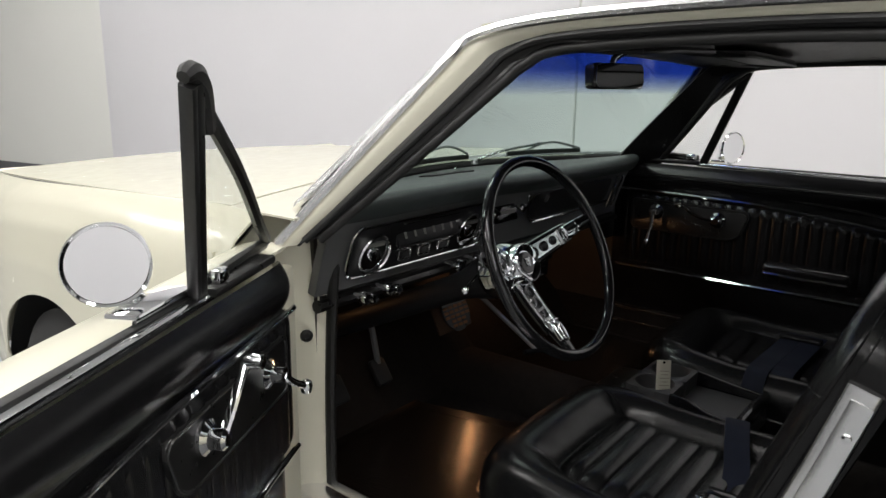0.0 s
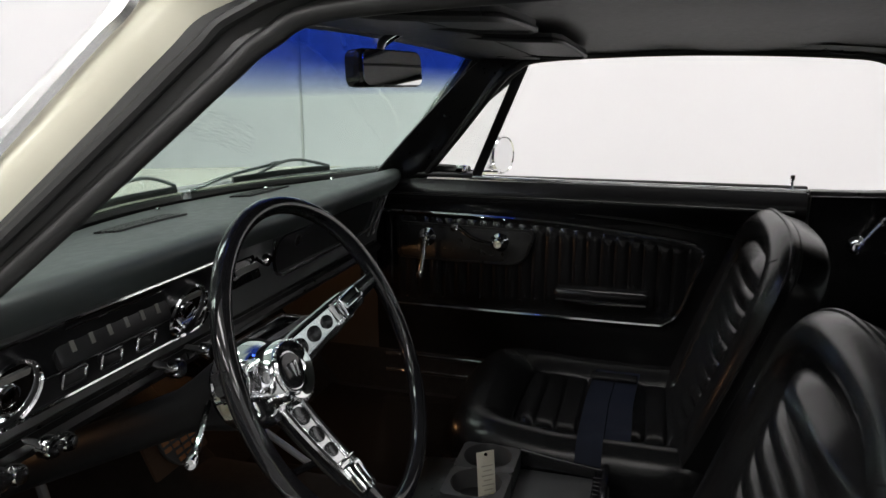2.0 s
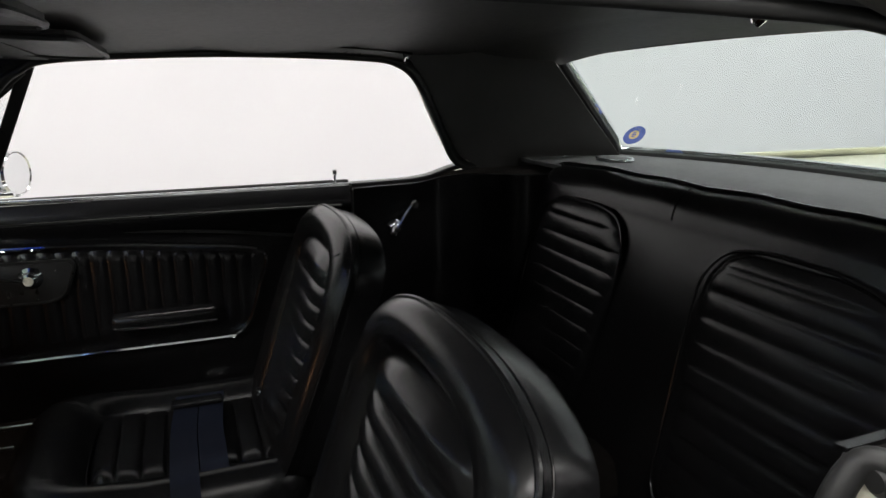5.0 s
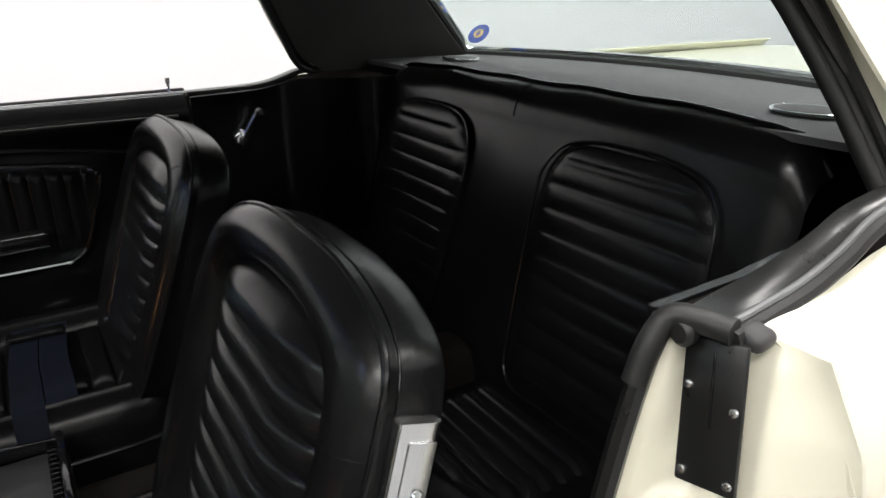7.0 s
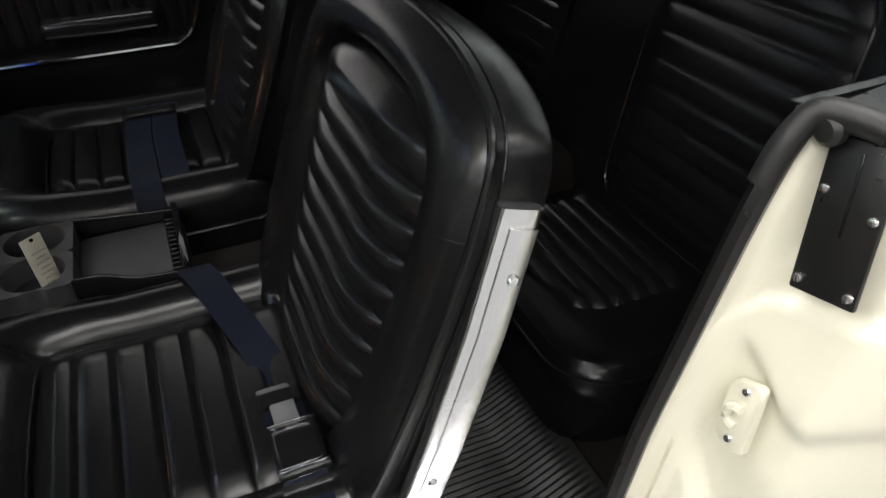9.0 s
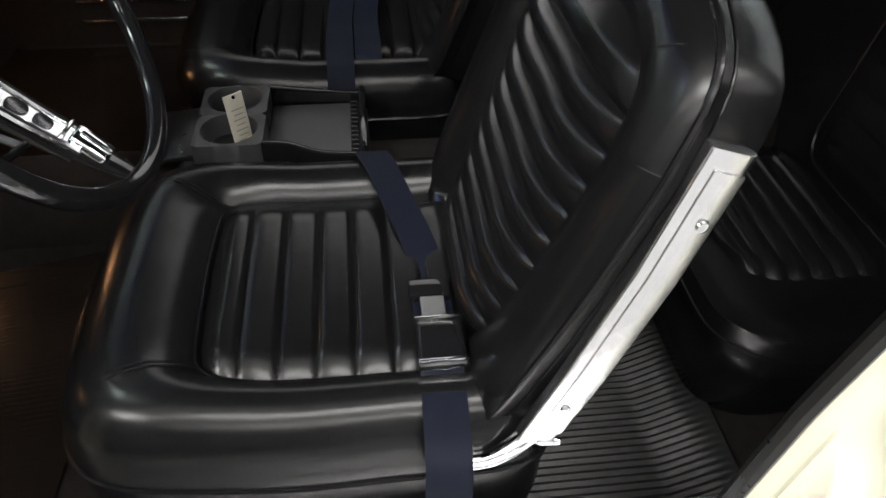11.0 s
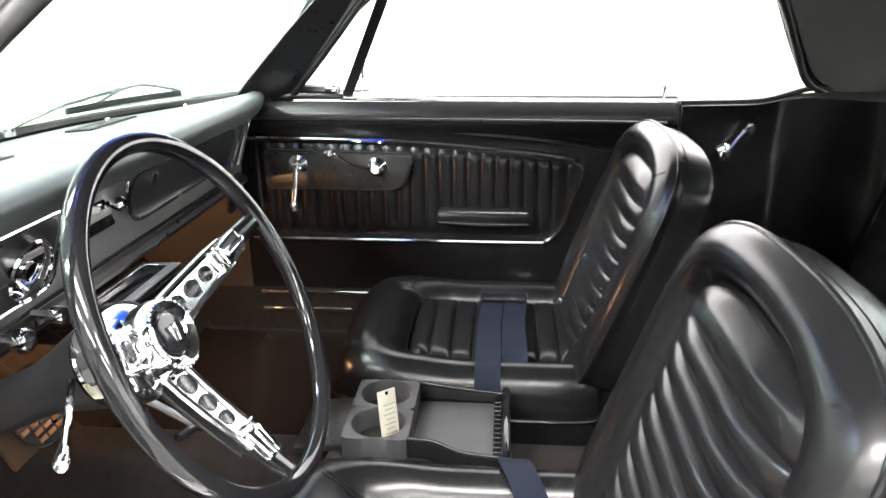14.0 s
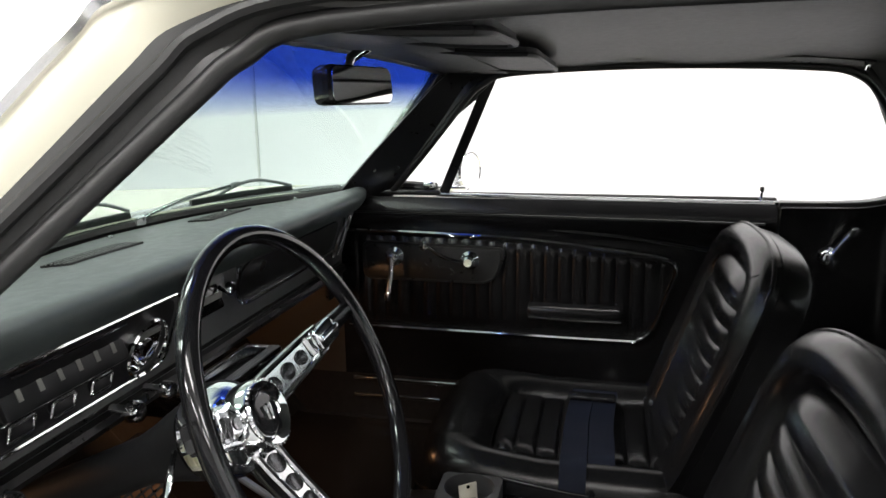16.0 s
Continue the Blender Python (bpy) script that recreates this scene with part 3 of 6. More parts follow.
def header(u, v):
    k = 2 * u - 1
    a = Vector(ws(u, 0.992)) + Vector((0, -0.004, 0.0))
    q = Vector((0.53 * k, -0.12 - 0.03 * k * k, 1.260 - 0.022 * k * k))
    return a.lerp(q, v) + Vector((0, 0, -0.001 * math.sin(v * math.pi)))


part("header_trim", surf(header, 24, 8, -0.008), VISOR, car, "black header trim above the windshield")

# interior quarter trims and driver-side jamb
for side in (-1, 1):
    def qt(u, v, s=side):
        y = lerp(-0.752 if s > 0 else -0.80, -1.34, u)
        top = curve_at([(-1.4, 0.965), (-1.10, 0.962), (-1.02, 0.955), (-0.92, 0.936), (-0.74, 0.932)], y)
        z = lerp(0.30, top - (0.014 + 0.018 * ease((-0.93 - y) / 0.15) if s < 0 else 0), v)
        k = max(0, min(1, (u - 0.36) / 0.34))
        bulge = 0.18 * k * k * (3 - 2 * k) * (1 if s > 0 else 1 - ease((v - 0.55) / 0.3))
        return (s * (0.692 - 0.012 * math.sin(v * math.pi) - bulge - 0.012 * max(0, v - 0.9) * 10), y, z)
    part("quarter_trim", surf(qt, 20, 16, -0.012 * side), VINYL, car, "plain black vinyl quarter trim panel")
    part("rear_side_panel", box((side * 0.64, -1.335, 0.60 if side > 0 else 0.648), (0.30, 0.02, 0.56 if side > 0 else 0.66), 0.004), VINYL, car)
    part("quarter_cap", surf(lambda u, v, s=side, f=qt: (lerp(f(u, 1)[0], s * 0.728, v), f(u, 1)[1], f(u, 1)[2] + 0.006 * math.sin(v * math.pi) - 0.004), 20, 6, 0.006 * side), CARPET, car)
    if side > 0:
        part("joint_seal", box((side * 0.712, -0.7535, 0.80), (0.034, 0.010, 0.262), 0.002), RUBBER, car, "black seal between door and quarter panel")
        part("quarter_belt", sweep(smooth_path([(side * 0.708, -0.752, 0.935), (side * 0.708, -0.88, 0.937), (side * 0.705, -0.95, 0.944), (side * 0.70, -1.03, 0.967), (side * 0.69, -1.10, 0.972)], 6), rounded([(-0.02, -0.006), (0.02, -0.006), (0.02, 0.006), (-0.02, 0.006)], 0.004, 2)), TRIM_BLACK, car)


def jamb_edge(z):
    return curve_at([(0.30, -0.645), (0.518, -0.672), (0.65, -0.695), (0.758, -0.725), (0.85, -0.75), (0.90, -0.768), (0.93, -0.785)], z)


def jamb(u, v):
    """Jamb face with its pressings: a shelf under the cover plate, a sunk field round the striker."""
    z = lerp(0.30, 0.918, v)
    shelf = 0.790 + 0.03 * u - 0.025 * math.exp(-(u / 0.10) ** 2)
    field = curve_at([(0.0, 0.775), (0.12, 0.76), (0.45, 0.72), (0.60, 0.715), (0.8, 0.735), (1.0, 0.79)], u)
    foot = curve_at([(0.0, 0.68), (0.14, 0.645), (0.3, 0.60), (0.6, 0.55), (1.0, 0.53)], u)
    press = 0.009 * ease((shelf - z) / 0.014) - 0.012 * ease((field - z) / 0.026) * ease((u - 0.10) / 0.06) + 0.016 * ease((foot - z) / 0.02) * ease((u - 0.08) / 0.06)
    press += 0.008 * math.exp(-((u - 0.30 - (foot - z) * 1.4) / 0.09) ** 2) * ease((foot - z) / 0.03)
    lip = -0.006 * math.exp(-((u - 0.13) / 0.035) ** 2) * ease((z - 0.80) / 0.03) + 0.006 * math.exp(-((u - 0.05) / 0.025) ** 2)
    fade = 1 - ease((u - 0.88) / 0.12)
    y = jamb_edge(z) - 0.012 - 0.042 * (1 - math.exp(-u / 0.13))
    return (lerp(-0.703, 0.002 - side_x(z), u), lerp(y, -0.832, ease((u - 0.55) / 0.45)) + (press + lip) * fade, z)


part("door_jamb", surf(jamb, 60, 120, 0.006), JAMB_PAINT, car, "cream painted door jamb with pressed shapes")
part("door_jamb", surf(lambda u, v: (-jamb(u, v)[0], jamb(u, v)[1], jamb(u, v)[2]), 14, 24, -0.006), JAMB_PAINT, car)
part("jamb_weatherstrip", tube([(-0.700, jamb_edge(z) - 0.002, z) for z in [0.3 + 0.625 * i / 20 for i in range(21)]], 0.0095, 8), TRIM_BLACK, car, "black rubber weatherstrip on the jamb")
CAP_OUT = smooth_path([(-0.742, -0.795, 0.933), (-0.734, -0.84, 0.931), (-0.731, -0.90, 0.938), (-0.730, -0.95, 0.954), (-0.728, -1.0, 0.975), (-0.723, -1.09, 0.986)], 6)
CAP_IN = smooth_path([(-0.708, -0.782, 0.928), (-0.702, -0.83, 0.931), (-0.703, -0.89, 0.941), (-0.704, -0.95, 0.958), (-0.704, -1.0, 0.976), (-0.702, -1.09, 0.986)], 6)
part("belt_cap", surf(band(CAP_IN, CAP_OUT, 0, len(CAP_IN) - 1, 0.0, 1.0, 0.003), 30, 8, -0.010), TRIM_BLACK, car, "black rubber cap on the quarter belt")
part("cap_corner", tube(smooth_path([(-0.752, -0.797, 0.929), (-0.725, -0.790, 0.930), (-0.706, -0.782, 0.926), (-0.701, -0.768, 0.905), (-0.700, -0.757, 0.875)], 5), 0.0105, 10), RUBBER, car, "black rubber corner at the belt line")
part("belt_lip", tube([p + Vector((-0.004, 0, -0.001)) for p in CAP_OUT], 0.0035, 8), DARK_METAL, car, "dull bright strip along the belt")
part("belt_seal", tube([p + Vector((-0.008, 0, -0.010)) for p in CAP_OUT], 0.008, 8), RUBBER, car)
part("belt_end", box((-0.755, -0.818, 0.921), (0.024, 0.026, 0.016), 0.007, 3, rot=pose(0, 0, 0, 0, -15, 8)), GREY_PLASTIC, car, "worn grey rubber end block under the belt")
part("jamb_plug", lathe([(0.012, -0.004), (0.012, 0.002), (0.008, 0.006), (0, 0.007)], pose(-0.719, -0.783, 0.920, -90), 16), RUBBER, car)
# hinge pillar in front of the driver's door
part("hinge_pillar", surf(lambda u, v: (lerp(-0.628 + 0.035 * v ** 3, -0.83, u), 0.30 + 0.05 * min(1, u * 2.5) + 0.01 * math.sin(v * 7) * u, lerp(0.30, 0.945 - 0.06 * ease((u - 0.45) * 2.5), v)), 16, 16, -0.006), JAMB_PAINT, car, "cream painted hinge pillar")
part("pillar_seal", tube([(-0.624 + 0.035 * (k / 14) ** 3, 0.292, lerp(0.30, 0.94, k / 14)) for k in range(15)], 0.011, 8), RUBBER, car)
part("pillar_plug", lathe([(0.013, -0.004), (0.012, 0.003), (0.007, 0.006), (0.006, 0.001), (0, 0.001)], pose(-0.657, 0.318, 0.691, 90, 0, -20), 16), RUBBER, car, "black rubber plug in the hinge pillar")
part("hinge_pillar", surf(lambda u, v: (lerp(0.72, 0.83, u), 0.345, lerp(0.30, 0.945, v)), 4, 8, 0.006), JAMB_PAINT, car)


# ---- doors ----
def car_door(side, name, label, at):
    """A door in the car's own place; side 1 is the passenger's. Built about the hinge pose at."""
    inv = at.inverted() if side == 1 else None
    d = thing(name, label, "car door", at=at)
    H = Matrix.Translation((-HINGE[0] * 1.0, -HINGE[1], 0)) if side == -1 else Matrix()

    def P(name, bm, mat, parent=None, lab=""):
        bmesh.ops.transform(bm, matrix=H, verts=bm.verts)
        return part(name, bm, mat, parent or d, lab)

    s = side
    belt = 0.945 if s < 0 else 0.931
    P("outer_skin", surf(lambda u, v: (s * side_x(lerp(0.25, belt, v)), lerp(-0.755, 0.36, u), lerp(0.25, belt, v)), 24, 24, 0.005 * -s), PAINT)
    P("door_shell", box((s * 0.76, -0.195, 0.60), (0.12, 1.10, 0.62), 0.01), JAMB_PAINT)
    P("belt_top", surf(lambda u, v: (s * lerp(0.71, 0.79, v), lerp(-0.755, 0.34, u), belt + 0.006 * math.sin(v * math.pi)), 12, 6, -0.006 * s), PAINT)

    def panel_x(z):
        return 0.690 - 0.002 * ease((z - 0.42) / 0.3) - (0.021 * math.sin(math.pi * (z - 0.848) / 0.094) ** 0.9 if 0.848 < z < 0.942 else 0)

    def turn_in(y):
        return 0.03 * max(0, (y - 0.22) / 0.09) ** 2 if s < 0 else 0.0
    P("inner_panel", surf(lambda u, v: (s * (panel_x(lerp(0.42, 0.937, v)) + turn_in(lerp(-0.745, 0.31, u))), lerp(-0.745, 0.31, u), lerp(0.42, 0.937, v) - 0.4 * turn_in(lerp(-0.745, 0.31, u)) * ease((v - 0.75) * 4)), 40, 48, -0.012 * s), VINYL, None, "black vinyl upper door panel")
    P("lower_panel", surf(lambda u, v: (s * (0.690 - 0.008 * math.sin(v * math.pi)), lerp(-0.735, 0.30, u), lerp(0.335, 0.42, v)), 10, 6, -0.012 * s), TRIM_BLACK)
    P("belt_strip", sweep([(s * 0.70, -0.75, 0.938), (s * 0.70, -0.2, 0.940), (s * 0.70, 0.05, 0.943)], rounded([(-0.008, -0.005), (0.008, -0.005), (0.008, 0.005), (-0.008, 0.005)], 0.002, 2)), CHROME, None, "chrome belt strip along the window slot")
    P("window_slot", box((s * 0.716, -0.35, 0.942), (0.016, 0.8, 0.012), 0.003), RUBBER)
    # pleated insert with its bright border
    out = [(0.295, 0.592), (-0.43, 0.590), (-0.475, 0.604), (-0.505, 0.66), (-0.535, 0.775), (-0.515, 0.798), (-0.40, 0.818), (-0.20, 0.836), (0.0, 0.845), (0.295, 0.850)]
    out = rounded(out, 0.03, 4)
    L = Matrix(((0, 0, -s, s * 0.688), (1, 0, 0, 0), (0, 1, 0, 0), (0, 0, 0, 1)))
    P("insert", pleated(out, (-0.13, 0.72), 1.004, 24, L, 0.0, 0.007, axis=0, cols=12, per=6, thick=0.004), VINYL, None, "vertically pleated black vinyl insert")
    P("insert_moulding", tube(smooth_path([(s * 0.680, y, z) for y, z in [(0.29, 0.592), (0.0, 0.591), (-0.40, 0.590), (-0.455, 0.596), (-0.488, 0.628), (-0.512, 0.70), (-0.534, 0.77), (-0.522, 0.795), (-0.46, 0.81), (-0.20, 0.836), (0.0, 0.845), (0.29, 0.850)]], 5), 0.0055, 8, up=(s, 0, 0)), CHROME, None, "thin chrome moulding round the insert")
    P("belt_groove", tube(smooth_path([(s * 0.681, 0.26, 0.874), (s * 0.680, -0.1, 0.872), (s * 0.681, -0.4, 0.852), (s * 0.684, -0.62, 0.822)], 6), 0.004, 6, up=(s, 0, 0)), TRIM_BLACK)
    if s > 0:
        P("belt_ridge", tube(smooth_path([(s * 0.667, 0.28, 0.899), (s * 0.666, -0.2, 0.898), (s * 0.667, -0.72, 0.893)], 6), 0.003, 6, up=(s, 0, 0)), TRIM_BLACK)
    pl = rounded([(0.245, 0.722), (-0.075, 0.720), (-0.105, 0.735), (-0.128, 0.800), (-0.118, 0.815), (0.245, 0.822)], 0.02, 4)
    P("handle_plate", plate(pl, Matrix(((0, 0, -s, s * 0.686), (1, 0, 0, 0), (0, 1, 0, 0), (0, 0, 0, 1))), 0.012, 0.003), TRIM_BLACK, None, "smooth black plate behind the handles")
    P("plate_border", tube([(s * 0.6735, -0.0 + y * 0.96, 0.771 + (z - 0.771) * 0.92) for y, z in pl], 0.0022, 6, True, up=(s, 0, 0)), TRIM_BLACK)
    # armrest
    P("armrest", box((s * 0.672, -0.30, 0.660), (0.05, 0.235, 0.036), 0.014, 3), VINYL, None, "narrow padded armrest")
    P("armrest_cup", tube([(s * 0.65, -0.19, 0.648), (s * 0.648, -0.3, 0.645), (s * 0.65, -0.41, 0.646)], 0.004, 8), CHROME)
    # window crank
    C = Matrix(((0, 0, -s, s * 0.674), (s, 0, 0, -0.038), (0, 1, 0, 0.781), (0, 0, 0, 1)))
    cr = P("window_crank", lathe([(0.024, 0), (0.024, 0.006), (0.016, 0.012), (0.015, 0.03), (0.010, 0.034), (0, 0.034)], C), CHROME, None, "chrome window crank")
    P("crank_arm", tube(smooth_path([(s * 0.648, -0.038, 0.781), (s * 0.642, 0.02 if s > 0 else -0.022, 0.792 if s > 0 else 0.815), (s * 0.636, 0.068 if s > 0 else 0.012, 0.824 if s > 0 else 0.868)], 5), 0.0075, 8, flat=0.7), CHROME, cr)
    P("crank_knob", lathe([(0.0, 0.026), (0.010, 0.024), (0.0115, 0.012), (0.008, 0.0)], Matrix(((0, 0, -s, s * 0.636), (1, 0, 0, 0.068 if s > 0 else 0.012), (0, 1, 0, 0.824 if s > 0 else 0.868), (0, 0, 0, 1))), 14), CHROME, cr)
    # latch handle
    Hn = Matrix(((0, 0, -s, s * 0.674), (s, 0, 0, 0.158), (0, 1, 0, 0.785), (0, 0, 0, 1)))
    hd = P("latch_handle", lathe([(0.024, 0), (0.024, 0.005), (0.014, 0.012), (0.013, 0.03), (0, 0.033)], Hn), CHROME, None, "chrome inside latch handle")
    P("handle_lever", tube(smooth_path([(s * 0.645, 0.158, 0.785), (s * 0.64, 0.160 if s > 0 else 0.18, 0.74 if s > 0 else 0.765), (s * 0.632, 0.166 if s > 0 else 0.212, 0.693 if s > 0 else 0.745)], 5), 0.0065, 8, flat=0.8, up=(1, 0, 0)), CHROME, hd)
    P("handle_tip", lathe([(0, 0.014), (0.009, 0.008), (0.0105, 0), (0.008, -0.01), (0, -0.012)], pose(s * 0.632, 0.167 if s > 0 else 0.214, 0.688 if s > 0 else 0.743), 14), CHROME, hd)
    # lock knob and vent window
    P("lock_knob", lathe([(0.0035, 0), (0.0035, 0.022), (0.006, 0.026), (0.006, 0.036), (0, 0.039)], pose(s * 0.706, -0.715, 0.938), 12), CHROME)
    tri = [(s * 0.724, 0.272 if s > 0 else 0.302, 0.952), (s * 0.708, 0.036, 0.944), (s * 0.612, -0.10, 1.225) if s > 0 else (-0.604, -0.132, 1.225)]
    fw = 0.0 if s > 0 else 0.032
    w = 0.0125 if s > 0 else 0.0075
    P("vent_post", sweep([tri[1], tri[2]], rounded([(-w, -0.008), (w, -0.008), (w, 0.008), (-w, 0.008)], 0.003, 2), up=(s, 0, 0.4)), TRIM_BLACK, None, "black vent window post")
    if s < 0:
        P("glass_channel", sweep([(p[0] + s * 0.002, p[1] - 0.010, p[2] - 0.004) for p in tri[1:]], rounded([(-0.005, -0.009), (0.005, -0.009), (0.005, 0.009), (-0.005, 0.009)], 0.003, 2), up=(s, 0, 0.4)), RUBBER, None, "grey rubber glass run channel")
        P("vent_cap", tube(smooth_path([(-0.603, -0.155, 1.228), (-0.603, -0.138, 1.234), (-0.608, -0.112, 1.218), (-0.624, -0.072, 1.172)], 5), 0.010, 8, taper=lambda k: 0.7 + 0.5 * math.sin(k * 3)), RUBBER, None, "black rubber cap at the top of the vent post")
    vf = P("vent_frame", tube(smooth_path([(s * 0.712, 0.055, 0.957), (s * 0.72, 0.18 + fw, 0.961), (s * 0.722, 0.248 + fw, 0.966), (s * 0.697, 0.175 + fw * 0.9, 1.012), (s * 0.652, 0.04 + fw * 0.3, 1.115), (s * 0.618, -0.09, 1.215) if s > 0 else (-0.611, -0.118, 1.212)], 4), 0.014 if s > 0 else 0.0095, 8), TRIM_BLACK)
    g = P("vent_pane", plate([(0, 0), (1, 0), (0, 1)], Matrix(((tri[0][0] - tri[1][0], tri[2][0] - tri[1][0], s, tri[1][0]), (tri[0][1] - tri[1][1], tri[2][1] - tri[1][1], 0, tri[1][1]), (tri[0][2] - tri[1][2], tri[2][2] - tri[1][2], 0.3, tri[1][2]), (0, 0, 0, 1))), 0.003), CLEAR, vf)
    g.visible_shadow = False
    P("vent_latch", box((s * 0.695, 0.07, 0.965), (0.016, 0.03, 0.022), 0.005), CHROME)
    P("vent_sill", box((s * 0.71, 0.14, 0.948), (0.05, 0.2, 0.014), 0.005), TRIM_BLACK)
    return d


HINGE = (-0.804, 0.332)
OPEN_DOOR = pose(HINGE[0], HINGE[1], -0.045, 0, 0, -61)
car_door(1, "passenger_door", "closed passenger door, pleated black vinyl inside with chrome mouldings", Matrix())
car_door(-1, "driver_door", "wide-open driver door, cream outside with black vinyl inside", OPEN_DOOR)


# ---- seats ----
def loop2(pts, n=5):
    return [(p.x * 0.97, p.y) for p in smooth_path([(x, y, 0) for x, y in pts], n, True)]


BACK_OUT = loop2([(-0.222, 0.08), (-0.244, 0.115), (-0.255, 0.22), (-0.257, 0.33), (-0.252, 0.42), (-0.228, 0.495), (-0.135, 0.533), (0.0, 0.542), (0.135, 0.533), (0.228, 0.495), (0.252, 0.42), (0.257, 0.33), (0.255, 0.22), (0.244, 0.115), (0.222, 0.08), (0.12, 0.04), (0, 0.03), (-0.12, 0.04)])
CUSH_OUT = loop2([(-0.24, -0.26), (-0.255, -0.10), (-0.255, 0.08), (-0.24, 0.19), (-0.18, 0.245), (-0.08, 0.262), (0.0, 0.265), (0.08, 0.262), (0.18, 0.245), (0.24, 0.19), (0.255, 0.08), (0.255, -0.10), (0.24, -0.26), (0.12, -0.27), (0, -0.27), (-0.12, -0.27)])


CUSH_INS = loop2([(-0.153, -0.235), (-0.158, -0.14), (-0.158, -0.02), (-0.156, 0.05), (-0.138, 0.098), (-0.07, 0.107), (0.0, 0.108), (0.07, 0.107), (0.138, 0.098), (0.156, 0.05), (0.158, -0.02), (0.158, -0.14), (0.153, -0.235), (0.08, -0.24), (0, -0.24), (-0.08, -0.24)])
BACK_INS = loop2([(-0.138, 0.085), (-0.146, 0.12), (-0.157, 0.21), (-0.166, 0.315), (-0.171, 0.395), (-0.165, 0.432), (-0.143, 0.462), (-0.075, 0.477), (0.0, 0.479), (0.075, 0.477), (0.143, 0.462), (0.165, 0.432), (0.171, 0.395), (0.166, 0.315), (0.157, 0.21), (0.146, 0.12), (0.138, 0.085), (0.09, 0.052), (0, 0.045), (-0.09, 0.052)])


def morph(outer_line, inner_line, rings, m, bend=None, front=True):
    """Closed rings between two outlines, each (share towards the inner one, scale, depth)."""
    bm = bmesh.new()
    made = []
    for k, sc, d in rings:
        row = []
        for (x0, y0), (x1, y1) in zip(outer_line, inner_line):
            x, y = lerp(x0, x1, k) * sc, lerp(y0, y1, k)
            row.append(bm.verts.new(m @ Vector((x, y, d + (bend(x, y) if bend else 0)))))
        made.append(row)
    n = len(outer_line)
    for a, b in zip(made, made[1:]):
        for q in range(n):
            bm.faces.new((a[q], a[(q + 1) % n], b[(q + 1) % n], b[q]))
    if front:
        bm.faces.new(made[0][::-1])
        bm.faces.new(made[-1])
    return bm


ROLL = [(0.0, 0.0), (0.06, 0.008), (0.15, 0.014), (0.28, 0.0195), (0.44, 0.0225), (0.60, 0.0215), (0.76, 0.017), (0.88, 0.010), (0.96, 0.002), (1.02, -0.005)]


CUSH_ROLL = [(0.0, 0.04), (0.04, 0.078), (0.14, 0.104), (0.30, 0.121), (0.5, 0.128), (0.68, 0.124), (0.84, 0.11), (0.95, 0.095), (1.02, 0.078)]


